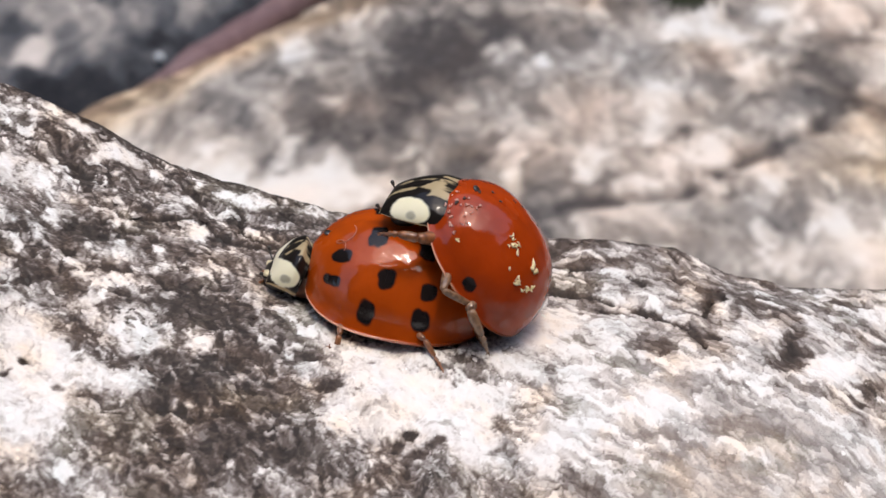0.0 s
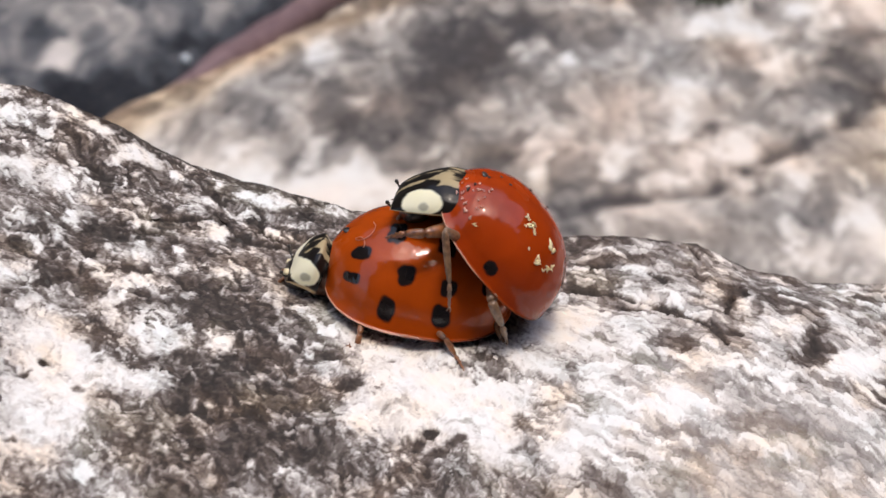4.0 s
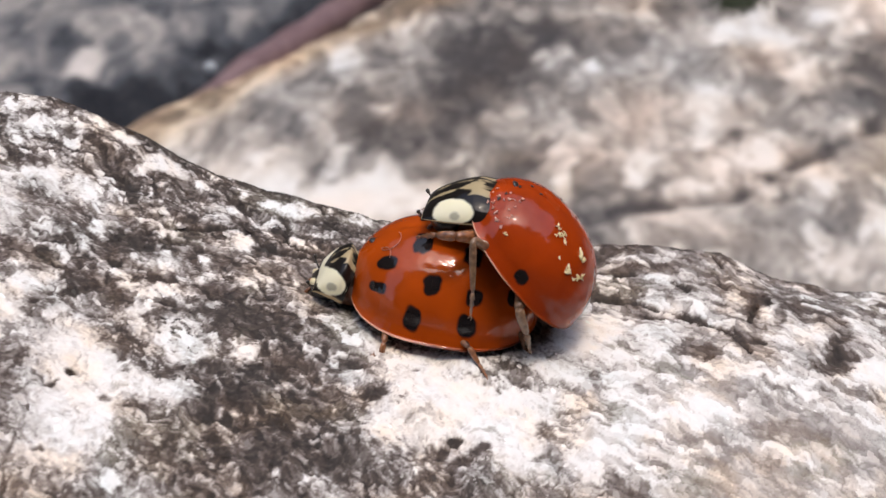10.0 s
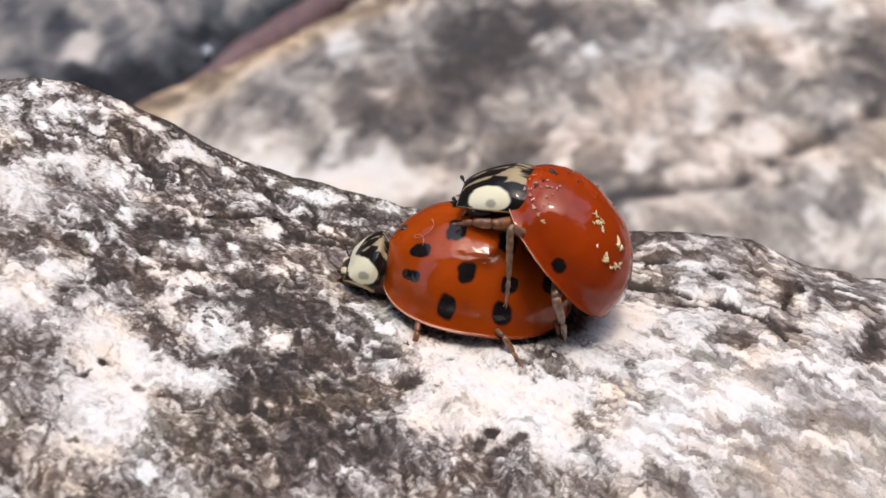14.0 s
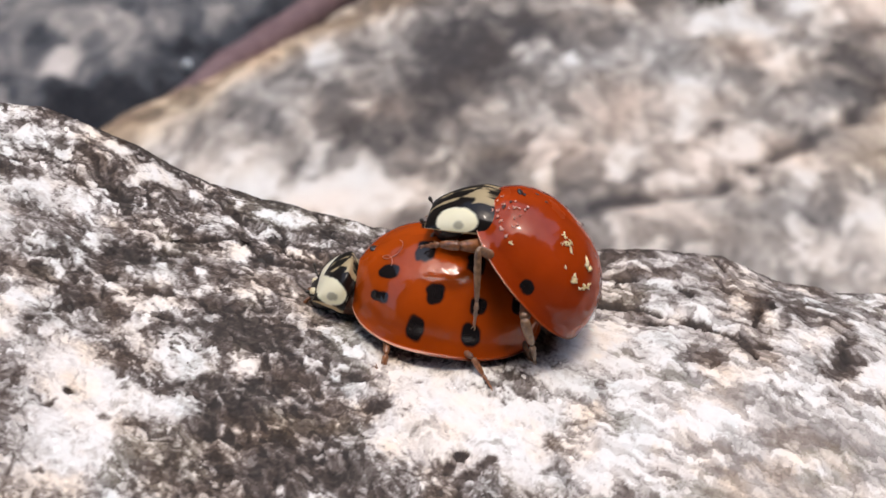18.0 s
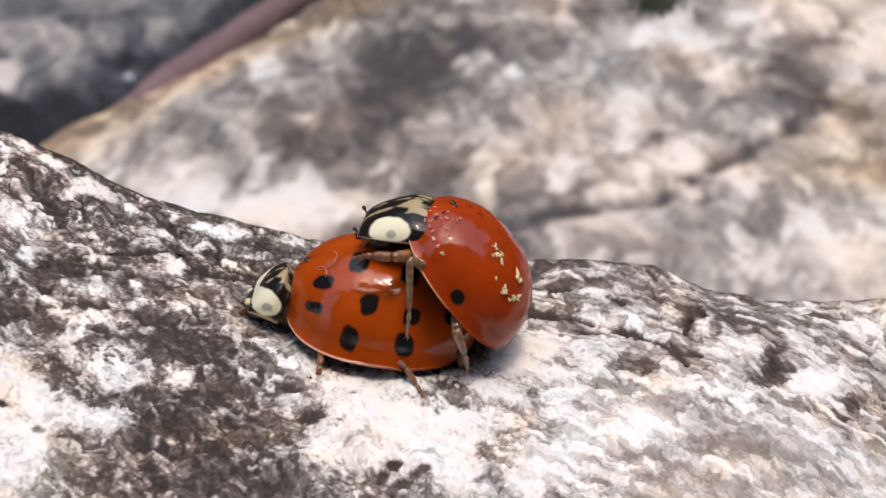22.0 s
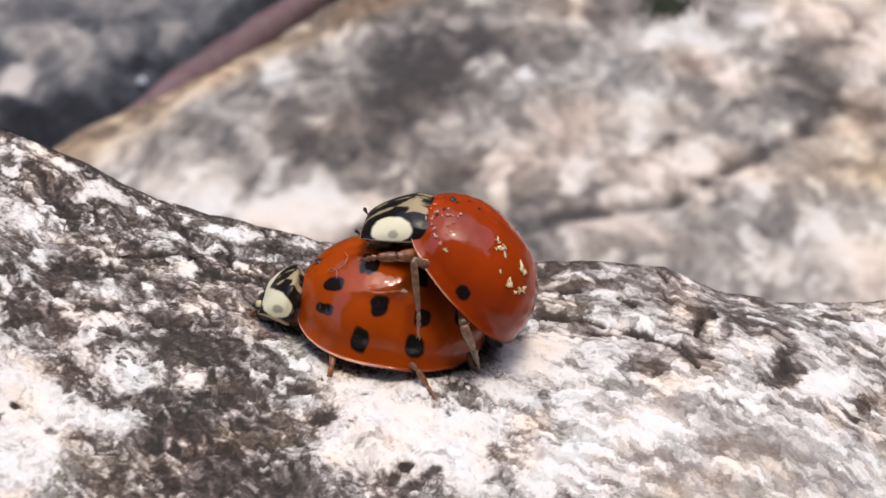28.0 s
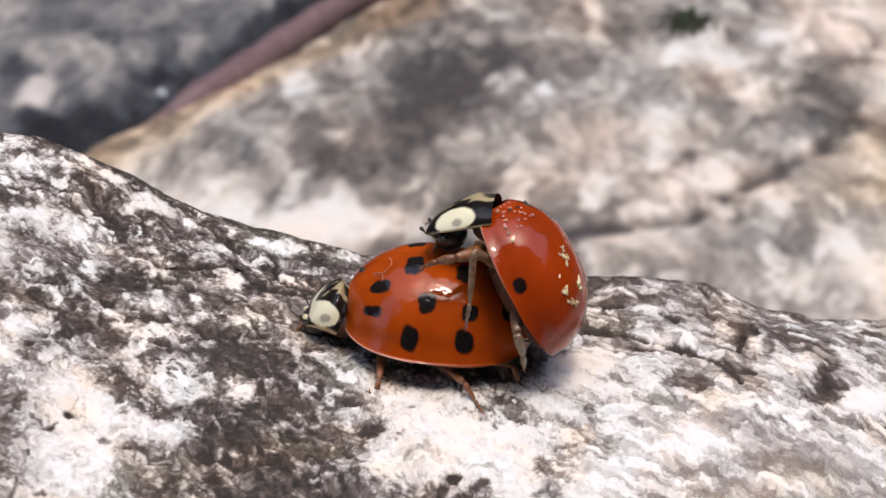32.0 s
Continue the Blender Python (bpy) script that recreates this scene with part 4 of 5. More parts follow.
def pronotum(parent, size, shield, label):
    """The neck shield: a low dome, black with cream side patches and tan streaks."""
    L, W, H = size
    length, bend, top, wide, base, patch_at, taper, round_side, round_front, span = shield

    def dome(A, B):
        phi, q = A * radians(span), B * math.pi / 2 * 0.98
        x = L / 2 - 0.05 + length * np.sin(phi) + 0.1 * B * B * (1 - A)
        y = wide * W * (1 - taper * np.sin(phi) ** 2) * np.sin(q)
        z = base + top * H * np.cos(q) ** round_side * np.cos(phi) ** round_front * (1 - 0.2 * (1 - smooth(A, 0, 0.2)))
        return np.stack([x, y, z], -1)

    a = np.linspace(0, 1, 90)            # rear to front
    b = np.linspace(-1, 1, 130)          # right to left
    A, B = np.meshgrid(a, b, indexing="ij")
    flat = dome(A, B)
    P = bent(flat, size, bend)
    under = P * np.array([0.985, 0.95, 0.96]) - np.array([0, 0, 0.05])
    P = np.concatenate([P, under[::-1]], 0)
    A2, B2 = np.concatenate([A, A[::-1]], 0), np.concatenate([B, B[::-1]], 0)
    wob = 0.1 * fractal(A2 * 5, B2 * 6, 321, 3)
    black, cream, tan = np.array((0.012, 0.01, 0.009)), np.array((0.86, 0.83, 0.62)), np.array((0.42, 0.27, 0.1))
    col = np.broadcast_to(black, P.shape).copy()
    streak = (1 - smooth(np.abs(np.abs(B2) - 0.1 - 0.08 * A2) + 0.9 * wob, 0.0, 0.05)) * smooth(A2 + wob, 0.0, 0.1)
    bars = (1 - smooth(np.abs(A2 - 0.16 - 0.2 * np.abs(B2)) + wob, 0.01, 0.05)) * (1 - smooth(np.abs(B2), 0.14, 0.24))
    front = smooth(A2 + 0.2 * wob, 0.93, 0.97)
    corner = (1 - smooth(np.abs(A2 - 0.08) + 0.5 * wob, 0.1, 0.14)) * (1 - smooth(np.abs(np.abs(B2) - 0.25) + 0.4 * wob, 0.05, 0.08))
    front = np.maximum(front, corner)
    k = 0.7 * np.clip(np.maximum(np.maximum(streak, bars), front), 0, 1)[..., None]
    col = col * (1 - k) + (0.35 * cream + 0.65 * tan) * k
    # the side patch: an oval as seen from beside and a little above
    pa, pb, along, high, lean = patch_at
    heart = dome(np.array(pa), np.array(pb))
    side = np.concatenate([flat, flat[::-1]], 0) - np.array([heart[0], 0, heart[2]])
    ex = side[..., 0]
    ey = side[..., 2] - 0.45 * (np.abs(side[..., 1]) - heart[1])
    d = np.sqrt(((ex + lean * ey) / along) ** 2 + ((ey - lean * ex) / high) ** 2)
    patch = (1 - smooth(d + 0.7 * wob, 0.88, 1.0))[..., None]
    ring = (1 - smooth(d + 0.5 * wob, 1.2, 1.28))[..., None]
    col = col * (1 - ring) + black * ring
    col = col * (1 - patch) + cream * patch
    speck = 1 - smooth(np.sqrt(((ex + 0.06) / 0.16) ** 2 + ((ey + 0.12) / 0.14) ** 2) + 3 * wob, 0.6, 1.3)
    col = col * (1 - 0.5 * speck[..., None] * patch)
    rimline = smooth(np.abs(B2), 0.965, 0.985)[..., None]
    col = col * (1 - rimline) + np.array((0.45, 0.33, 0.18)) * rimline
    return shell_part("pronotum", P, np.clip(col, 0.004, 1), SHIELD, parent, label)


def leg(parent, hip, knee, ankle, toe, mat, r=0.13):
    """A leg: the thigh, and under it the shin and the foot with its claws."""
    thigh = part("leg", limb(hip, knee, r * 1.15, r * 0.95), mat, parent)
    part("shin", limb(knee, ankle, r * 0.85, r * 0.6, 1.1), mat, thigh)
    bm = bmesh.new()
    a, t = Vector(ankle), Vector(toe)
    ks = [0, 0.08, 0.28, 0.34, 0.55, 0.62, 0.85, 1.0]
    rs = [0.5, 0.6, 0.8, 0.45, 0.75, 0.4, 0.45, 0.2]
    tube(bm, [a.lerp(t, k) for k in ks], [r * 0.75 * q for q in rs], 8)
    d = (t - a).normalized()
    s = d.orthogonal().normalized()
    for sg in (-1, 1):
        tube(bm, [t - d * 0.03, t + d * 0.06 + s * sg * 0.05, t + d * 0.1 + s * sg * 0.07 + Vector((0, 0, -0.05))], [r * 0.2, r * 0.15, r * 0.05], 6)
    part("foot", bm, mat, thigh)
    return thigh


def antenna(parent, root, mid, tip, mat):
    bm = bmesh.new()
    a, m, t = Vector(root), Vector(mid), Vector(tip)
    pts = [a, a.lerp(m, 0.5), m, m.lerp(t, 0.35), m.lerp(t, 0.6), m.lerp(t, 0.85), t]
    tube(bm, pts, [0.035, 0.03, 0.03, 0.03, 0.055, 0.07, 0.02], 8)
    return part("antenna", bm, mat, parent, "short clubbed dark antenna")


def head(parent, size, shield, ahead, drop, reach):
    """The head below the front of the shield, with eyes, pale marks, antennae and palps."""
    L, W, H = size
    length, bend, base = shield[0], shield[1], shield[4]
    hx, hz = L / 2 - 0.05 + length * ahead, base - drop

    def at(x, y, z):
        return tuple(bent((hx + x, y, hz + z), size, bend))

    def turned(bm):
        for v in bm.verts:
            v.co = bent(tuple(v.co), size, bend)
        return bm

    skull = part("head", turned(blob((hx, 0, hz), (0.52, 0.76, 0.44), 0.08, 3, 24, 14)), BLACK_CHITIN, parent, "black head with pale marks")
    for sg in (-1, 1):
        part("eye", turned(blob((hx + 0.05, sg * 0.6, hz + 0.05), (0.19, 0.15, 0.19), 0, 0, 14, 10)), EYE, skull)
        part("face_mark", turned(blob((hx + 0.4, sg * 0.28, hz + 0.1), (0.16, 0.16, 0.12), 0.1, 5, 12, 8)), CREAM, skull, "cream face mark")
        antenna(skull, at(0.35, sg * 0.5, 0.1), at(0.5 + 0.6 * reach, sg * 0.72, 0.2 + 0.5 * reach), at(0.6 + 0.8 * reach, sg * 0.8, 0.35 + reach), BLACK_CHITIN)
        part("palp", tube(bmesh.new(), [at(0.4, sg * 0.2, -0.15), at(0.52, sg * 0.3, -0.25), at(0.56, sg * 0.32, -0.38)], [0.05, 0.06, 0.08], 8), BROWN_CHITIN, skull)
    return skull


def belly(parent, size, depth):
    L, W, H = size
    bm = blob((-0.05 * L, 0, 0.02), (L * 0.44, W * 0.42, depth), 0.05, 2, 28, 14)
    ob = part("abdomen", bm, BELLY, parent, "dark red-brown underside")
    for k in range(5):
        x = L * (0.16 - 0.12 * k)
        w = W * 0.42 * math.sqrt(max(0.05, 1 - ((x + 0.05 * L) / (L * 0.44)) ** 2))
        pts = [(x, w * math.sin(q), 0.02 - (depth + 0.005) * math.cos(q) * 0.99) for q in np.linspace(-1.35, 1.35, 15)]
        part("belly_ring", tube(bmesh.new(), pts, [0.03] * 15, 6), BELLY, ob)
    return ob


def heading(yaw, pitch, roll):
    """Turn of a body that faces -x, then away from the viewer by yaw, nose up by pitch, near side up by roll."""
    a, b, r = radians(yaw), radians(pitch), radians(roll)
    f = Vector((-math.cos(a) * math.cos(b), math.sin(a) * math.cos(b), math.sin(b)))
    l0 = Vector((0, 0, 1)).cross(f).normalized()
    u0 = f.cross(l0)
    l = math.cos(r) * l0 + math.sin(r) * u0
    u = f.cross(l)
    return Matrix(((f.x, l.x, u.x, 0), (f.y, l.y, u.y, 0), (f.z, l.z, u.z, 0), (0, 0, 0, 1)))


FEMALE = Matrix.Translation(mm(-1.289, -1.6, -0.638)) @ heading(3.07, 9.6, -6.95)
MALE = Matrix.Translation(mm(1.231, -2.1, 0.932)) @ heading(7.54, 51.3, -2.06)
FEMALE_PIVOT, MALE_PIVOT = mm(-2.861, -3.4, 0.226), mm(0.592, -3.0, 2.024)
FEMALE_SIZE, MALE_SIZE = (5.907, 5.184, 2.51), (4.958, 4.376, 1.955)
ORANGE_RED, DEEP_RED = (0.42, 0.062, 0.0002), (0.36, 0.042, 0.0003)


def inside(m, x, y, z):
    """A place of the world (mm) in the space of a thing that stands at m."""
    return tuple((m.inverted() @ mm(x, y, z)) / MM)


def ladybird(name, at, size, red, spots_left, spots_right, dents, shield_form, face_at, depth, neck_z, label):
    bug = new(name)
    bug.empty_display_size = 0.002
    bug.matrix_world = at
    tagged(bug, label, "ladybird", "ladybirds on the rock")
    edge = (0.6, 0.33, 0.22)
    wing_case("wing_case", bug, size, 1, spots_left, dents, red, edge, "glossy orange-red wing case with black spots")
    wing_case("wing_case", bug, size, -1, spots_right, dents, red, edge, "glossy orange-red wing case with black spots")
    shield = pronotum(bug, size, shield_form, "black neck shield with cream side patches")
    face = head(bug, size, shield_form, *face_at)
    belly(bug, size, depth)
    L, W, H = size
    neck = blob((L / 2 - 0.05, 0, neck_z), (1.0, 0.82 * shield_form[3] * W, 0.5), 0.06, 6, 24, 14)
    for v in neck.verts:
        v.co = bent(tuple(v.co), size, shield_form[1])
    part("thorax", neck, BELLY, bug, "dark brown thorax")
    part("scutellum", blob((L / 2 - 0.45, 0, float(shell_point(0.45 / L, 0.0, 1, size)[2]) - 0.06), (0.2, 0.16, 0.06), 0, 0, 12, 8), BLACK_CHITIN, bug)
    return bug, shield, face


FEMALE_SPOTS = [(0.134, 0.661, 0.048, 0.06), (0.165, 0.4, 0.05, 0.075), (0.34, 0.865, 0.049, 0.1), (0.63, 0.842, 0.055, 0.092),
                (0.42, 0.57, 0.052, 0.085), (0.645, 0.61, 0.045, 0.075), (0.336, 0.203, 0.052, 0.11), (0.6, 0.25, 0.05, 0.1), (0.85, 0.5, 0.04, 0.1)]
# shallow dents of the wing cases: u, t, their radii, depth
FEMALE_DENTS = [(0.27, 0.36, 0.035, 0.07, 0.006), (0.13, 0.5, 0.03, 0.06, 0.006), (0.4, 0.42, 0.04, 0.06, 0.006), (0.2, 0.22, 0.03, 0.08, 0.006)]
MALE_DENTS = [(0.13, 0.4, 0.03, 0.16, 0.007), (0.2, 0.3, 0.03, 0.12, 0.006), (0.07, 0.56, 0.025, 0.12, 0.008)]
female, female_shield, female_head = ladybird("ladybird", FEMALE, FEMALE_SIZE, ORANGE_RED, FEMALE_SPOTS, FEMALE_SPOTS, FEMALE_DENTS, (1.044, -10.1, 0.596, 0.23, -0.423, (0.38, 0.78, 0.5, 0.46, 0.12), 0.354, 0.54, 1.35, 83.4), (0.62, 0.05, 0.05), 0.34, -0.2,
                  "larger orange-red ladybird with many black spots, standing on the rock")
MALE_SPOTS = [(0.454, 0.898, 0.05, 0.06)]
male, male_shield, male_head = ladybird("ladybird", MALE, MALE_SIZE, DEEP_RED, MALE_SPOTS, MALE_SPOTS, MALE_DENTS, (2.29, 53.1, 0.447, 0.321, 0.343, (0.38, 0.71, 0.7, 0.45, 0.0), 0.327, 1.0, 1.13, 83.5), (0.72, 0.32, 0.2), 0.75, 0.19,
                "smaller deep red ladybird with pollen flecks, climbing on the other one")


def female_leg(hip, knee, ankle, toe, r=0.12):
    return leg(female, hip, inside(FEMALE, *knee), inside(FEMALE, *ankle), inside(FEMALE, *toe), BROWN_CHITIN, r)


def floor_at(x, y):
    return float(rock_base(np.array([float(x)]), np.array([float(y)]))[0])


def stand(x, y, lift=0.08):
    return (x, y, floor_at(x, y) + lift)


FEMALE_LEGS = [
    female_leg((1.7, 1.1, 0.0), (-3.15, -4.35, -0.85), (-3.3, -4.55, -1.45), stand(-3.45, -4.75)),
    female_leg((0.2, 1.3, -0.1), (-0.55, -4.5, -0.95), (-0.25, -4.75, -1.4), stand(0.0, -5.15)),
    female_leg((-1.3, 1.1, -0.1), (1.0, -3.4, -1.0), (1.15, -3.55, -1.5), stand(1.3, -3.7)),
    female_leg((1.7, -1.1, 0.0), (-3.6, 0.9, -0.4), (-4.0, 1.3, -0.8), stand(-4.3, 1.6)),
    female_leg((0.2, -1.3, -0.1), (-0.9, 1.5, -0.6), (-0.6, 1.9, -1.1), stand(-0.4, 2.3)),
    female_leg((-1.3, -1.2, -0.1), (1.2, 1.2, -0.8), (1.6, 1.5, -1.3), stand(1.9, 1.9)),
]


def male_leg(hip, knee, ankle, toe, r=0.12):
    return leg(male, hip, inside(MALE, *knee), inside(MALE, *ankle), inside(MALE, *toe), TAN_CHITIN, r)


FRONT_HIP, MIDDLE_HIP, HIND_HIP = (1.4, 0.8, -0.1), (0.9, 1.2, -0.1), (-0.4, 1.2, -0.15)
FRONT_TOE, MIDDLE_TOE, HIND_TOE = (inside(MALE, *p) for p in ((-1.98, -3.7, 2.4), (-0.5, -4.75, 0.25), (1.3, -4.5, -1.1)))
MALE_FRONT = leg(male, FRONT_HIP, inside(MALE, -0.9, -3.95, 2.5), inside(MALE, -1.5, -3.8, 2.5), FRONT_TOE, BROWN_CHITIN, 0.19)
MALE_MIDDLE = leg(male, MIDDLE_HIP, inside(MALE, -0.38, -4.35, 2.6), inside(MALE, -0.42, -4.7, 1.0), MIDDLE_TOE, TAN_CHITIN, 0.14)
MALE_HIND = leg(male, HIND_HIP, inside(MALE, 0.95, -4.65, 0.4), inside(MALE, 1.2, -4.6, -0.5), HIND_TOE, TAN_CHITIN, 0.19)
# the legs of the far side
male_leg((1.4, -0.8, -0.1), (-1.0, -0.6, 2.6), (-1.5, -0.5, 2.2), (-1.9, -0.45, 1.95))
male_leg((0.6, -1.2, -0.1), (-0.1, 0.6, 1.5), (-0.3, 0.9, 1.0), (-0.5, 0.9, 0.5))
male_leg((-0.5, -1.2, -0.15), (1.3, 0.7, 0.2), (1.5, 0.9, -0.6), (1.6, 1.0, -1.3))


def on_shell(u, t, side, size, lift=0.0):
    p = shell_point(u, t, side, size)
    q = shell_point(u + 0.01, t, side, size) - p
    r = shell_point(u, t + 0.01, side, size) - p
    n = Vector(np.cross(q, r)).normalized()
    if n.z < 0 and abs(n.z) > 0.05 or n.y * side < -0.3:
        n = -n
    return Vector(p) + n * lift, n


def fleck(u, t, side, length, width, turn, seed, mat, name, label):
    """A small irregular crumb stuck to the male's back."""
    c, n = on_shell(u, t, side, MALE_SIZE, 0.02)
    a = n.orthogonal().normalized()
    a = Matrix.Rotation(turn, 3, n) @ a
    b = n.cross(a)
    bm = bmesh.new()
    r = random.Random(seed)
    for k in range(6):
        along, off = (r.random() - 0.5) * 1.5 * length, r.uniform(-1, 1) * width * 1.6
        rad = r.uniform(0.3, 1.0) * width + 0.012
        spin, slim = r.uniform(0, math.pi), r.uniform(0.35, 0.8)
        made = bmesh.ops.create_icosphere(bm, subdivisions=1, radius=1.0)["verts"]
        for v in made:
            q = v.co * (1 + 1.1 * noise.noise(v.co * 2.1 + Vector((seed * 2.3 + k, seed * 0.7, 1.0))))
            x, y = q.x * rad * 1.6, q.y * rad * slim
            x, y = x * math.cos(spin) - y * math.sin(spin), x * math.sin(spin) + y * math.cos(spin)
            v.co = c + a * (along + x) + b * (off + y) + n * (0.012 + q.z * rad * 0.5)
    part(name, bm, mat, male, label)


def fibre():
    """A thin pale curl of fibre stuck to the female's shoulder."""
    turns = [(0.18 + 0.035 * math.cos(q) - 0.006 * q, 0.15 + 0.06 * math.sin(q) + 0.03 * q) for q in np.linspace(-1.2, 6.5, 34)]
    pts = [on_shell(u, t, 1, FEMALE_SIZE, 0.03)[0] for u, t in turns]
    part("fibre", tube(bmesh.new(), pts, [0.014 + 0.005 * math.sin(k * 1.3) for k in range(34)], 6), FIBRE, female, "thin pinkish curled fibre")


fibre()
rng = random.Random(5)
for n_ in range(24):
    fleck(0.01 + 0.15 * rng.random() ** 1.5, rng.uniform(0.25, 0.8), 1, rng.uniform(0.02, 0.07), rng.uniform(0.008, 0.03), rng.uniform(0, 3), 60 + n_, PINK_DUST, "dust_fleck", "pale pinkish dust fleck")
FLECKS = [(0.43, 0.33, 0.16, 0.05, 0.2), (0.46, 0.28, 0.13, 0.045, 1.2), (0.49, 0.3, 0.17, 0.05, 0.7), (0.41, 0.26, 0.1, 0.04, 2.1),
          (0.62, 0.5, 0.12, 0.08, 0.3), (0.66, 0.25, 0.11, 0.09, 1.0), (0.71, 0.44, 0.1, 0.06, 0.6), (0.74, 0.38, 0.09, 0.05, 2.0),
          (0.7, 0.5, 0.07, 0.045, 1.6), (0.53, 0.5, 0.045, 0.03, 0.4), (0.2, 0.74, 0.1, 0.03, 1.4)]
for n_, (u_, t_, l_, w_, a_) in enumerate(FLECKS):
    fleck(u_, t_, 1, l_, w_, a_, n_, POLLEN, "pollen_fleck", "pale yellow pollen fleck")
for n_, (u_, t_) in enumerate([(0.1, 0.05), (0.16, -0.06), (0.3, -0.16), (0.36, -0.2), (0.52, -0.22), (0.06, 0.3), (0.05, 0.45), (0.22, 0.02)]):
    fleck(u_, abs(t_), 1 if t_ >= 0 else -1, 0.035, 0.028, rng.random() * 3, 30 + n_, DUST_DARK, "dust_grain", "dark dust grain")


# ---- small things about the slab ----
def twig():
    bm = bmesh.new()
    a, b = Vector((-40.5, 172, -60.2)), Vector((-6, 238, -56.4))
    pts = [a.lerp(b, k) + Vector((0.8 * math.sin(k * 7), 0, 0.5 * math.sin(k * 5 + 1))) for k in np.linspace(0, 1, 24)]
    tube(bm, pts, [min(2.2, 0.3 + 0.4 * i) + 0.15 * math.sin(i * 1.7) for i in range(24)], 12)
    me_ob = part("dry_stem", bm, STEM, None, "dry reddish-brown plant stem lying along the slab's edge")
    tagged(me_ob, category="stem")


def droplet():
    ob = part("quartz_grain", blob((-41.0, 206.8, -65.9), (0.8, 0.8, 0.85), 0.1, 4, 20, 12), QUARTZ, None, "small shiny quartz grain in the dark crevice")
    tagged(ob, category="pebble")


def moss():
    bm = bmesh.new()
    r = random.Random(9)
    for _ in range(160):
        x, y = 35 + r.gauss(0, 1.6), 209 + r.gauss(0, 2.5)
        h = r.uniform(1.0, 2.6)
        tube(bm, [(x, y, -58.6), (x + r.uniform(-.6, .6), y + r.uniform(-.6, .6), -58.6 + h)], [0.28, 0.08], 5)
    ob = part("moss_tuft", bm, MOSS, None, "small dark green tuft of moss on the slab")
    tagged(ob, category="moss", kind="stuff")


twig()
droplet()
moss()


# ---- what moves ----
VIEW_RIGHT, VIEW_UP, VIEW_BACK = Vector((1, 0, 0)), Vector((0, 0.4226, 0.9063)), Vector((0, -0.9063, 0.4226))


def swayed(base, pivot, across, up, turn, roll=0.0):
    """The pose base, shifted (mm) across and up as seen and turned (degrees, anticlockwise as seen) about a pivot,
    and rolled about its own length, near side up."""
    shift = (VIEW_RIGHT * across + VIEW_UP * up) * MM
    return Matrix.Translation(pivot + shift) @ Matrix.Rotation(radians(turn), 4, VIEW_BACK) @ Matrix.Translation(-pivot) @ base @ Matrix.Rotation(radians(roll), 4, "X")


def posed(x, y, z, yaw, pitch, roll):
    return Matrix.Translation(mm(x, y, z)) @ heading(yaw, pitch, roll)


def reaching(rows, hip, rest, holds):
    """Rows for a leg in its thing's space: it turns about its hip so that its foot points at where it holds on (mm, in the world)."""
    out = []
    times = [h[0] for h in holds]
    a = Vector(hip) * MM
    for t, m in rows:
        goal = m.inverted() @ mm(*(float(np.interp(t, times, [h[k] for h in holds])) for k in (1, 2, 3)))
        turn = (Vector(rest) * MM - a).rotation_difference(goal - a).to_matrix().to_4x4()
        out.append((t, Matrix.Translation(a) @ turn @ Matrix.Translation(-a)))
    return out


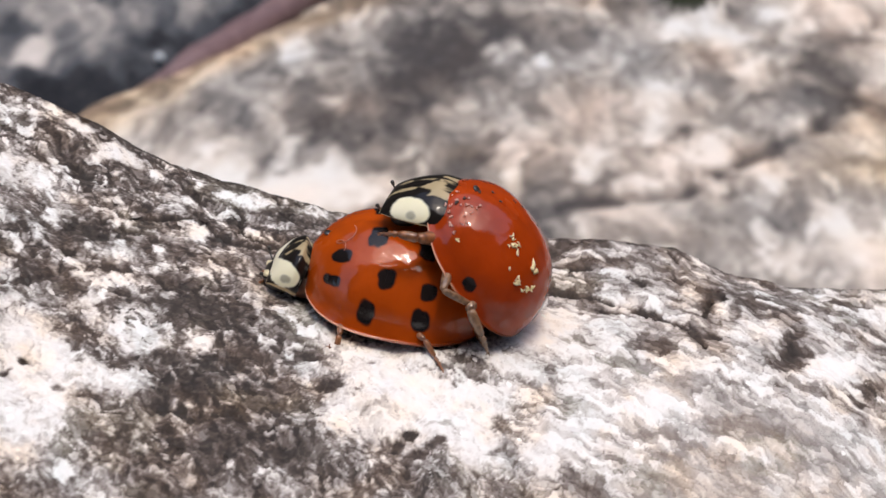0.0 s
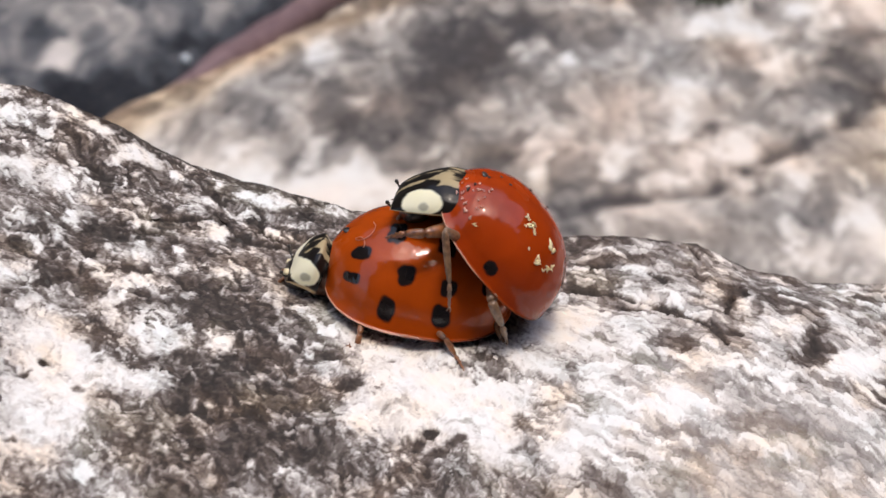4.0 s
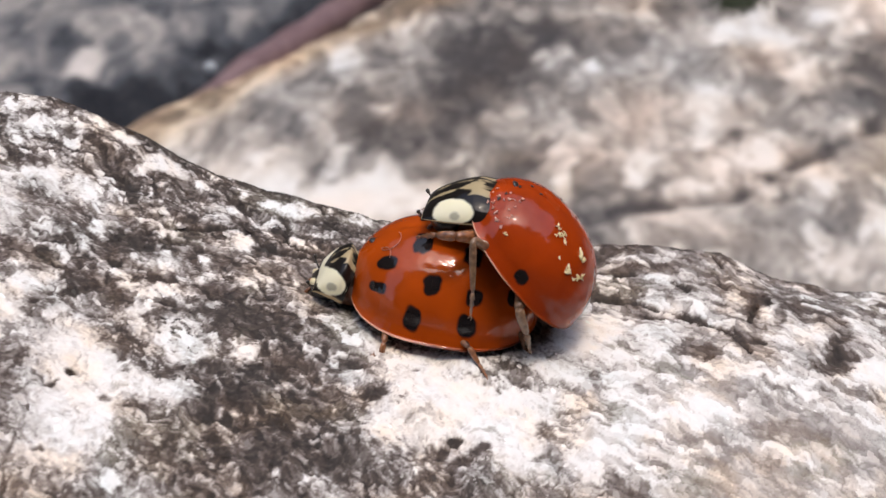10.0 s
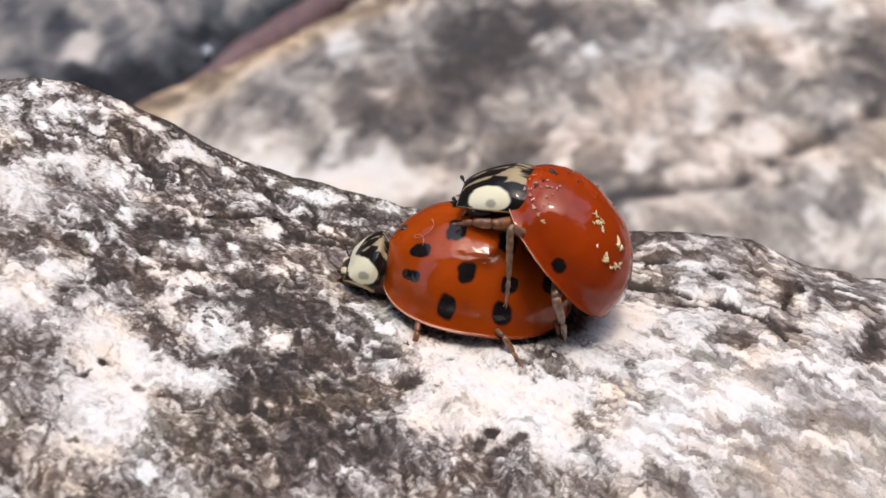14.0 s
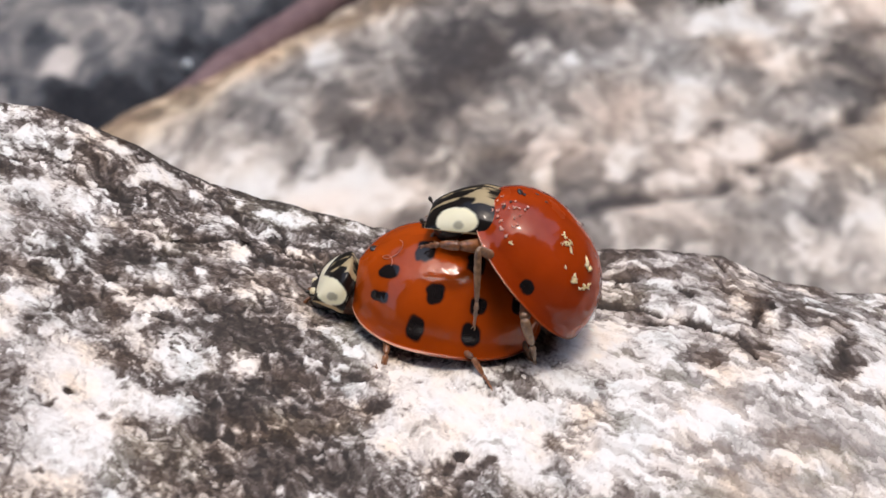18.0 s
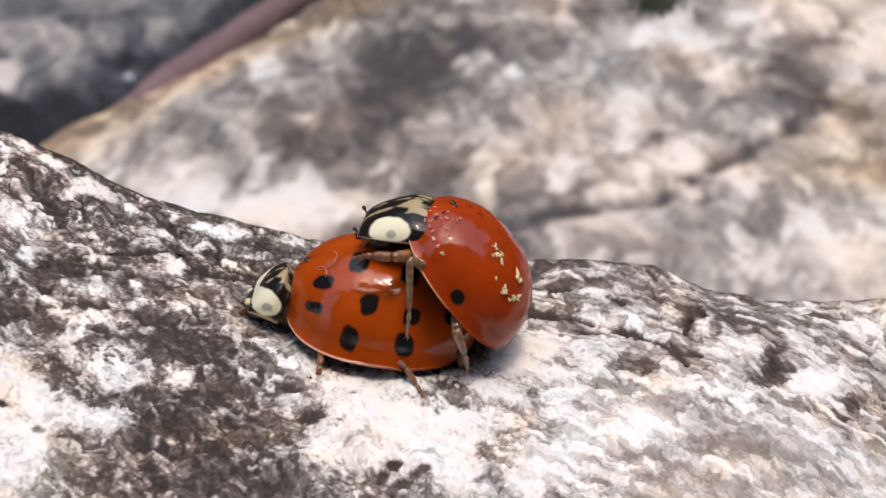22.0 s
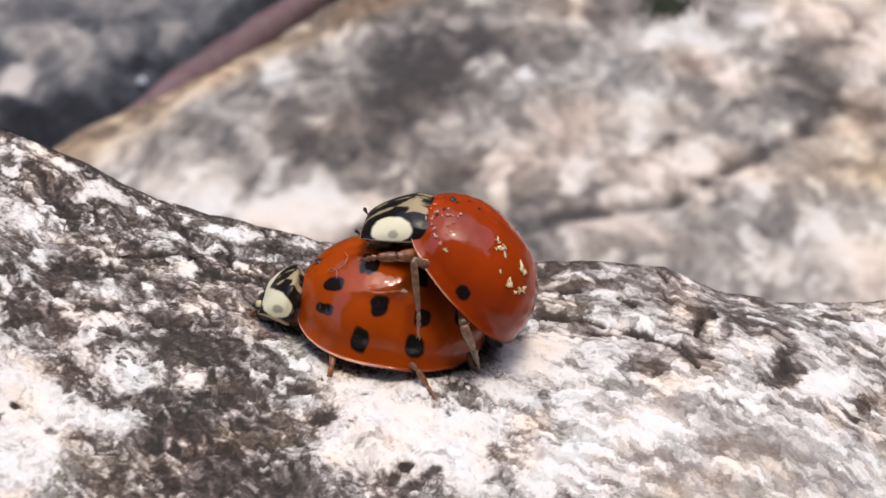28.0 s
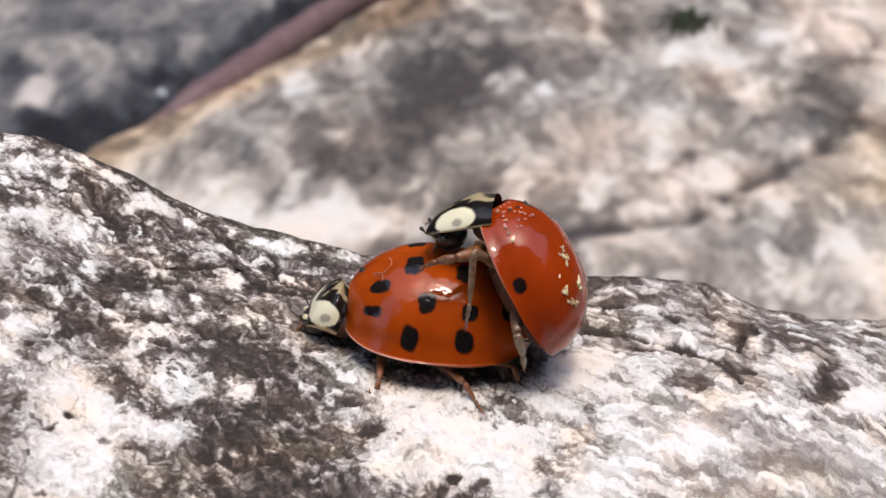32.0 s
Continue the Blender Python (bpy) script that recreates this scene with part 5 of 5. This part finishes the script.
def motions():
    female_rows = [
        (0, swayed(FEMALE, FEMALE_PIVOT, -0.050, -0.035, -0.6)),
        (1, swayed(FEMALE, FEMALE_PIVOT, -0.054, -0.025, -0.7)),
        (2, swayed(FEMALE, FEMALE_PIVOT, -0.049, -0.015, -0.6)),
        (3, swayed(FEMALE, FEMALE_PIVOT, -0.053, -0.002, -0.6)),
        (3.5, swayed(FEMALE, FEMALE_PIVOT, -0.051, 0.010, -0.2)),
        (5.5, swayed(FEMALE, FEMALE_PIVOT, -0.029, 0.030, -0.0)),
        (6, swayed(FEMALE, FEMALE_PIVOT, -0.022, 0.032, -0.7)),
        (7, swayed(FEMALE, FEMALE_PIVOT, 0.004, 0.020, -1.0)),
        (8, swayed(FEMALE, FEMALE_PIVOT, 0.003, 0.009, -0.6)),
        (9, swayed(FEMALE, FEMALE_PIVOT, 0.007, 0.002, -0.2)),
        (10, swayed(FEMALE, FEMALE_PIVOT, 0.011, 0.006, -0.1)),
        (11, swayed(FEMALE, FEMALE_PIVOT, 0.014, 0.006, 0.4)),
        (12, swayed(FEMALE, FEMALE_PIVOT, 0.025, 0.005, 0.5)),
        (13, swayed(FEMALE, FEMALE_PIVOT, 0.028, 0.007, 0.8)),
        (14, swayed(FEMALE, FEMALE_PIVOT, 0.024, 0.007, 0.7)),
        (14.5, swayed(FEMALE, FEMALE_PIVOT, 0.021, 0.001, 0.3)),
        (16.5, swayed(FEMALE, FEMALE_PIVOT, 0.048, 0.038, -0.6)),
        (17, swayed(FEMALE, FEMALE_PIVOT, 0.048, 0.048, -0.2)),
        (18, swayed(FEMALE, FEMALE_PIVOT, 0.036, 0.050, -0.1)),
        (19, swayed(FEMALE, FEMALE_PIVOT, 0.044, 0.054, -0.2)),
        (20, swayed(FEMALE, FEMALE_PIVOT, 0.044, 0.050, -0.2)),
        (21, swayed(FEMALE, FEMALE_PIVOT, 0.053, 0.057, -0.4)),
        (22, swayed(FEMALE, FEMALE_PIVOT, 0.049, 0.059, -0.5)),
        (23, swayed(FEMALE, FEMALE_PIVOT, 0.043, 0.067, -0.7)),
        (24, swayed(FEMALE, FEMALE_PIVOT, 0.040, 0.065, -0.7)),
        (25, swayed(FEMALE, FEMALE_PIVOT, 0.028, 0.077, -0.5)),
        (25.5, swayed(FEMALE, FEMALE_PIVOT, 0.039, 0.079, -0.6)),
        (27.5, swayed(FEMALE, FEMALE_PIVOT, 0.031, 0.069, -0.3)),
        (28, swayed(FEMALE, FEMALE_PIVOT, 0.027, 0.075, -0.4)),
        (29, swayed(FEMALE, FEMALE_PIVOT, 0.046, 0.079, 0.3)),
        (29.5, swayed(FEMALE, FEMALE_PIVOT, 0.031, 0.062, -0.2)),
        (30, swayed(FEMALE, FEMALE_PIVOT, -0.006, 0.046, -1.0)),
        (30.5, swayed(FEMALE, FEMALE_PIVOT, -0.009, 0.03, -0.3, 5)),
        (31, swayed(FEMALE, FEMALE_PIVOT, -0.045, 0.21, 5.1, 13)),
        (31.5, swayed(FEMALE, FEMALE_PIVOT, 0.023, 0.06, 0.2, 7)),
        (32, swayed(FEMALE, FEMALE_PIVOT, 0.029, 0.18, 3.2, 7)),
    ]
    walk(female, female_rows)
    # the feet keep their hold while the body rises
    for limb_ob in FEMALE_LEGS:
        walk(limb_ob, [(t, m.inverted() @ FEMALE) for t, m in female_rows])
    male_rows = [
        (0, posed(1.235, -2.066, 0.613, 8.9, 54.0, -8.7)),
        (0.5, posed(1.2, -2.06, 0.65, 8.8, 53.7, -7.2)),
        (1, posed(1.16, -2.05, 0.69, 8.6, 53.4, -5.6)),
        (1.5, posed(1.12, -2.04, 0.73, 8.4, 53.1, -4.2)),
        (2, posed(1.09, -2.03, 0.76, 8.2, 52.8, -3.4)),
        (2.5, posed(1.07, -2.03, 0.79, 8.0, 52.5, -2.8)),
        (3, posed(1.05, -2.04, 0.82, 7.8, 52.0, -2.4)),
        (3.5, swayed(MALE, MALE_PIVOT, -0.197, -0.048, 0.3)),
        (5.5, swayed(MALE, MALE_PIVOT, -0.225, 0.106, 1.2)),
        (6, swayed(MALE, MALE_PIVOT, -0.251, 0.110, 1.2)),
        (6.5, swayed(MALE, MALE_PIVOT, -0.223, 0.097, 1.4)),
        (7, swayed(MALE, MALE_PIVOT, -0.146, 0.064, 1.2)),
        (7.5, swayed(MALE, MALE_PIVOT, -0.078, 0.025, 0.5)),
        (8, swayed(MALE, MALE_PIVOT, -0.039, -0.001, -0.0)),
        (8.5, swayed(MALE, MALE_PIVOT, -0.014, -0.008, -0.1)),
        (9, swayed(MALE, MALE_PIVOT, 0.001, -0.003, 0.0)),
        (9.5, swayed(MALE, MALE_PIVOT, 0.009, 0.007, 0.3)),
        (10, swayed(MALE, MALE_PIVOT, 0.013, 0.014, 0.7)),
        (10.5, swayed(MALE, MALE_PIVOT, 0.020, 0.005, 0.8)),
        (11, swayed(MALE, MALE_PIVOT, 0.029, -0.016, 0.4)),
        (11.5, swayed(MALE, MALE_PIVOT, 0.038, -0.032, 0.2)),
        (12, swayed(MALE, MALE_PIVOT, 0.047, -0.033, 0.3)),
        (12.5, swayed(MALE, MALE_PIVOT, 0.053, -0.023, 0.4)),
        (13, swayed(MALE, MALE_PIVOT, 0.056, -0.012, 0.5)),
        (13.5, swayed(MALE, MALE_PIVOT, 0.060, -0.005, 0.5)),
        (14, swayed(MALE, MALE_PIVOT, 0.063, -0.001, 0.5)),
        (14.5, swayed(MALE, MALE_PIVOT, 0.059, -0.001, 0.4)),
        (16.5, swayed(MALE, MALE_PIVOT, 0.063, -0.032, 0.4)),
        (17, swayed(MALE, MALE_PIVOT, 0.066, -0.022, 0.2)),
        (17.5, swayed(MALE, MALE_PIVOT, 0.071, -0.012, 0.2)),
        (18, swayed(MALE, MALE_PIVOT, 0.073, -0.008, 0.2)),
        (18.5, swayed(MALE, MALE_PIVOT, 0.073, -0.010, 0.2)),
        (19, swayed(MALE, MALE_PIVOT, 0.078, -0.013, 0.2)),
        (19.5, swayed(MALE, MALE_PIVOT, 0.082, -0.010, 0.3)),
        (20, swayed(MALE, MALE_PIVOT, 0.085, -0.002, 0.2)),
        (20.5, swayed(MALE, MALE_PIVOT, 0.092, 0.010, -0.1)),
        (21, swayed(MALE, MALE_PIVOT, 0.095, 0.020, -0.4)),
        (21.5, swayed(MALE, MALE_PIVOT, 0.084, 0.018, -0.7)),
        (22, swayed(MALE, MALE_PIVOT, 0.056, 0.005, -1.4)),
        (22.5, swayed(MALE, MALE_PIVOT, 0.015, -0.006, -1.9)),
        (23, swayed(MALE, MALE_PIVOT, -0.021, -0.013, -1.8)),
        (23.5, swayed(MALE, MALE_PIVOT, -0.039, -0.010, -1.3)),
        (24, swayed(MALE, MALE_PIVOT, -0.061, 0.018, -0.6)),
        (24.5, swayed(MALE, MALE_PIVOT, -0.095, 0.063, 0.0)),
        (25, swayed(MALE, MALE_PIVOT, -0.124, 0.110, 0.5)),
        (25.5, swayed(MALE, MALE_PIVOT, -0.143, 0.146, 0.8)),
        (27.5, swayed(MALE, MALE_PIVOT, -0.187, 0.207, 1.9)),
        (28, swayed(MALE, MALE_PIVOT, -0.172, 0.174, 2.0)),
        (28.5, swayed(MALE, MALE_PIVOT, -0.162, 0.144, 1.8)),
        (29, swayed(MALE, MALE_PIVOT, -0.164, 0.103, 1.3)),
        (29.5, swayed(MALE, MALE_PIVOT, -0.137, 0.024, 0.7)),
        (30, swayed(MALE, MALE_PIVOT, -0.063, -0.090, 0.2)),
        (30.5, posed(1.362, -1.8, 1.05, 19.4, 56.3, 15.0)),
        (31, posed(1.538, -2.15, 1.426, 25.0, 50.1, 15.3)),
        (31.5, posed(1.357, -1.95, 0.92, 19.4, 51.5, 6.3)),
        (32, posed(1.306, -2.167, 1.303, 31.4, 58.2, 25.4)),
    ]
    walk(male, male_rows)
    joint = Vector((MALE_SIZE[0] / 2 - 0.2, 0, 0.4 * MALE_SIZE[2])) * MM
    nods = [(0, 0, 0), (29.5, 0, 0), (30, 3, 0.05), (30.5, 7, 0.3), (31, 11, 0.4), (31.5, 10, 0.2), (32, 20, 0.4)]
    nod_rows = [(t, Matrix.Translation(joint + mm(stretch, 0, -0.4 * stretch)) @ Matrix.Rotation(radians(a), 4, "Y") @ Matrix.Translation(-joint)) for t, a, stretch in nods]
    for ob in (male_shield, male_head):
        walk(ob, nod_rows)
    for limb_ob, hip, rest, holds in (
            (MALE_MIDDLE, MIDDLE_HIP, MIDDLE_TOE, [(0, 0.9, -3.4, 0.3), (0.5, 0.4, -4.4, 0.4), (1.0, -0.05, -4.7, 0.45), (1.5, -0.19, -4.75, 0.38), (3, -0.3, -4.75, 0.5), (9, -0.5, -4.75, 0.2),
                                                   (29.5, -0.5, -4.75, 0.25), (30.5, -0.82, -4.75, 0.01), (31, -0.87, -4.75, 0.87), (31.5, -0.71, -4.75, 0.43), (32, -0.67, -4.75, 0.72)]),
            (MALE_HIND, HIND_HIP, HIND_TOE, [(0, 1.34, -4.5, -1.26), (9, 1.3, -4.5, -1.1), (32, 1.33, -4.5, -1.1)]),
            (MALE_FRONT, FRONT_HIP, FRONT_TOE, [(0, -1.6, -3.7, 2.21), (3, -1.98, -3.7, 2.04), (9, -2.01, -3.7, 2.4), (29.5, -2.01, -3.7, 2.4),
                                                (30.5, -2.19, -3.7, 2.15), (31, -2.35, -3.7, 2.71), (32, -2.29, -3.7, 2.45)])):
        walk(limb_ob, reaching(male_rows, hip, rest, holds))


motions()
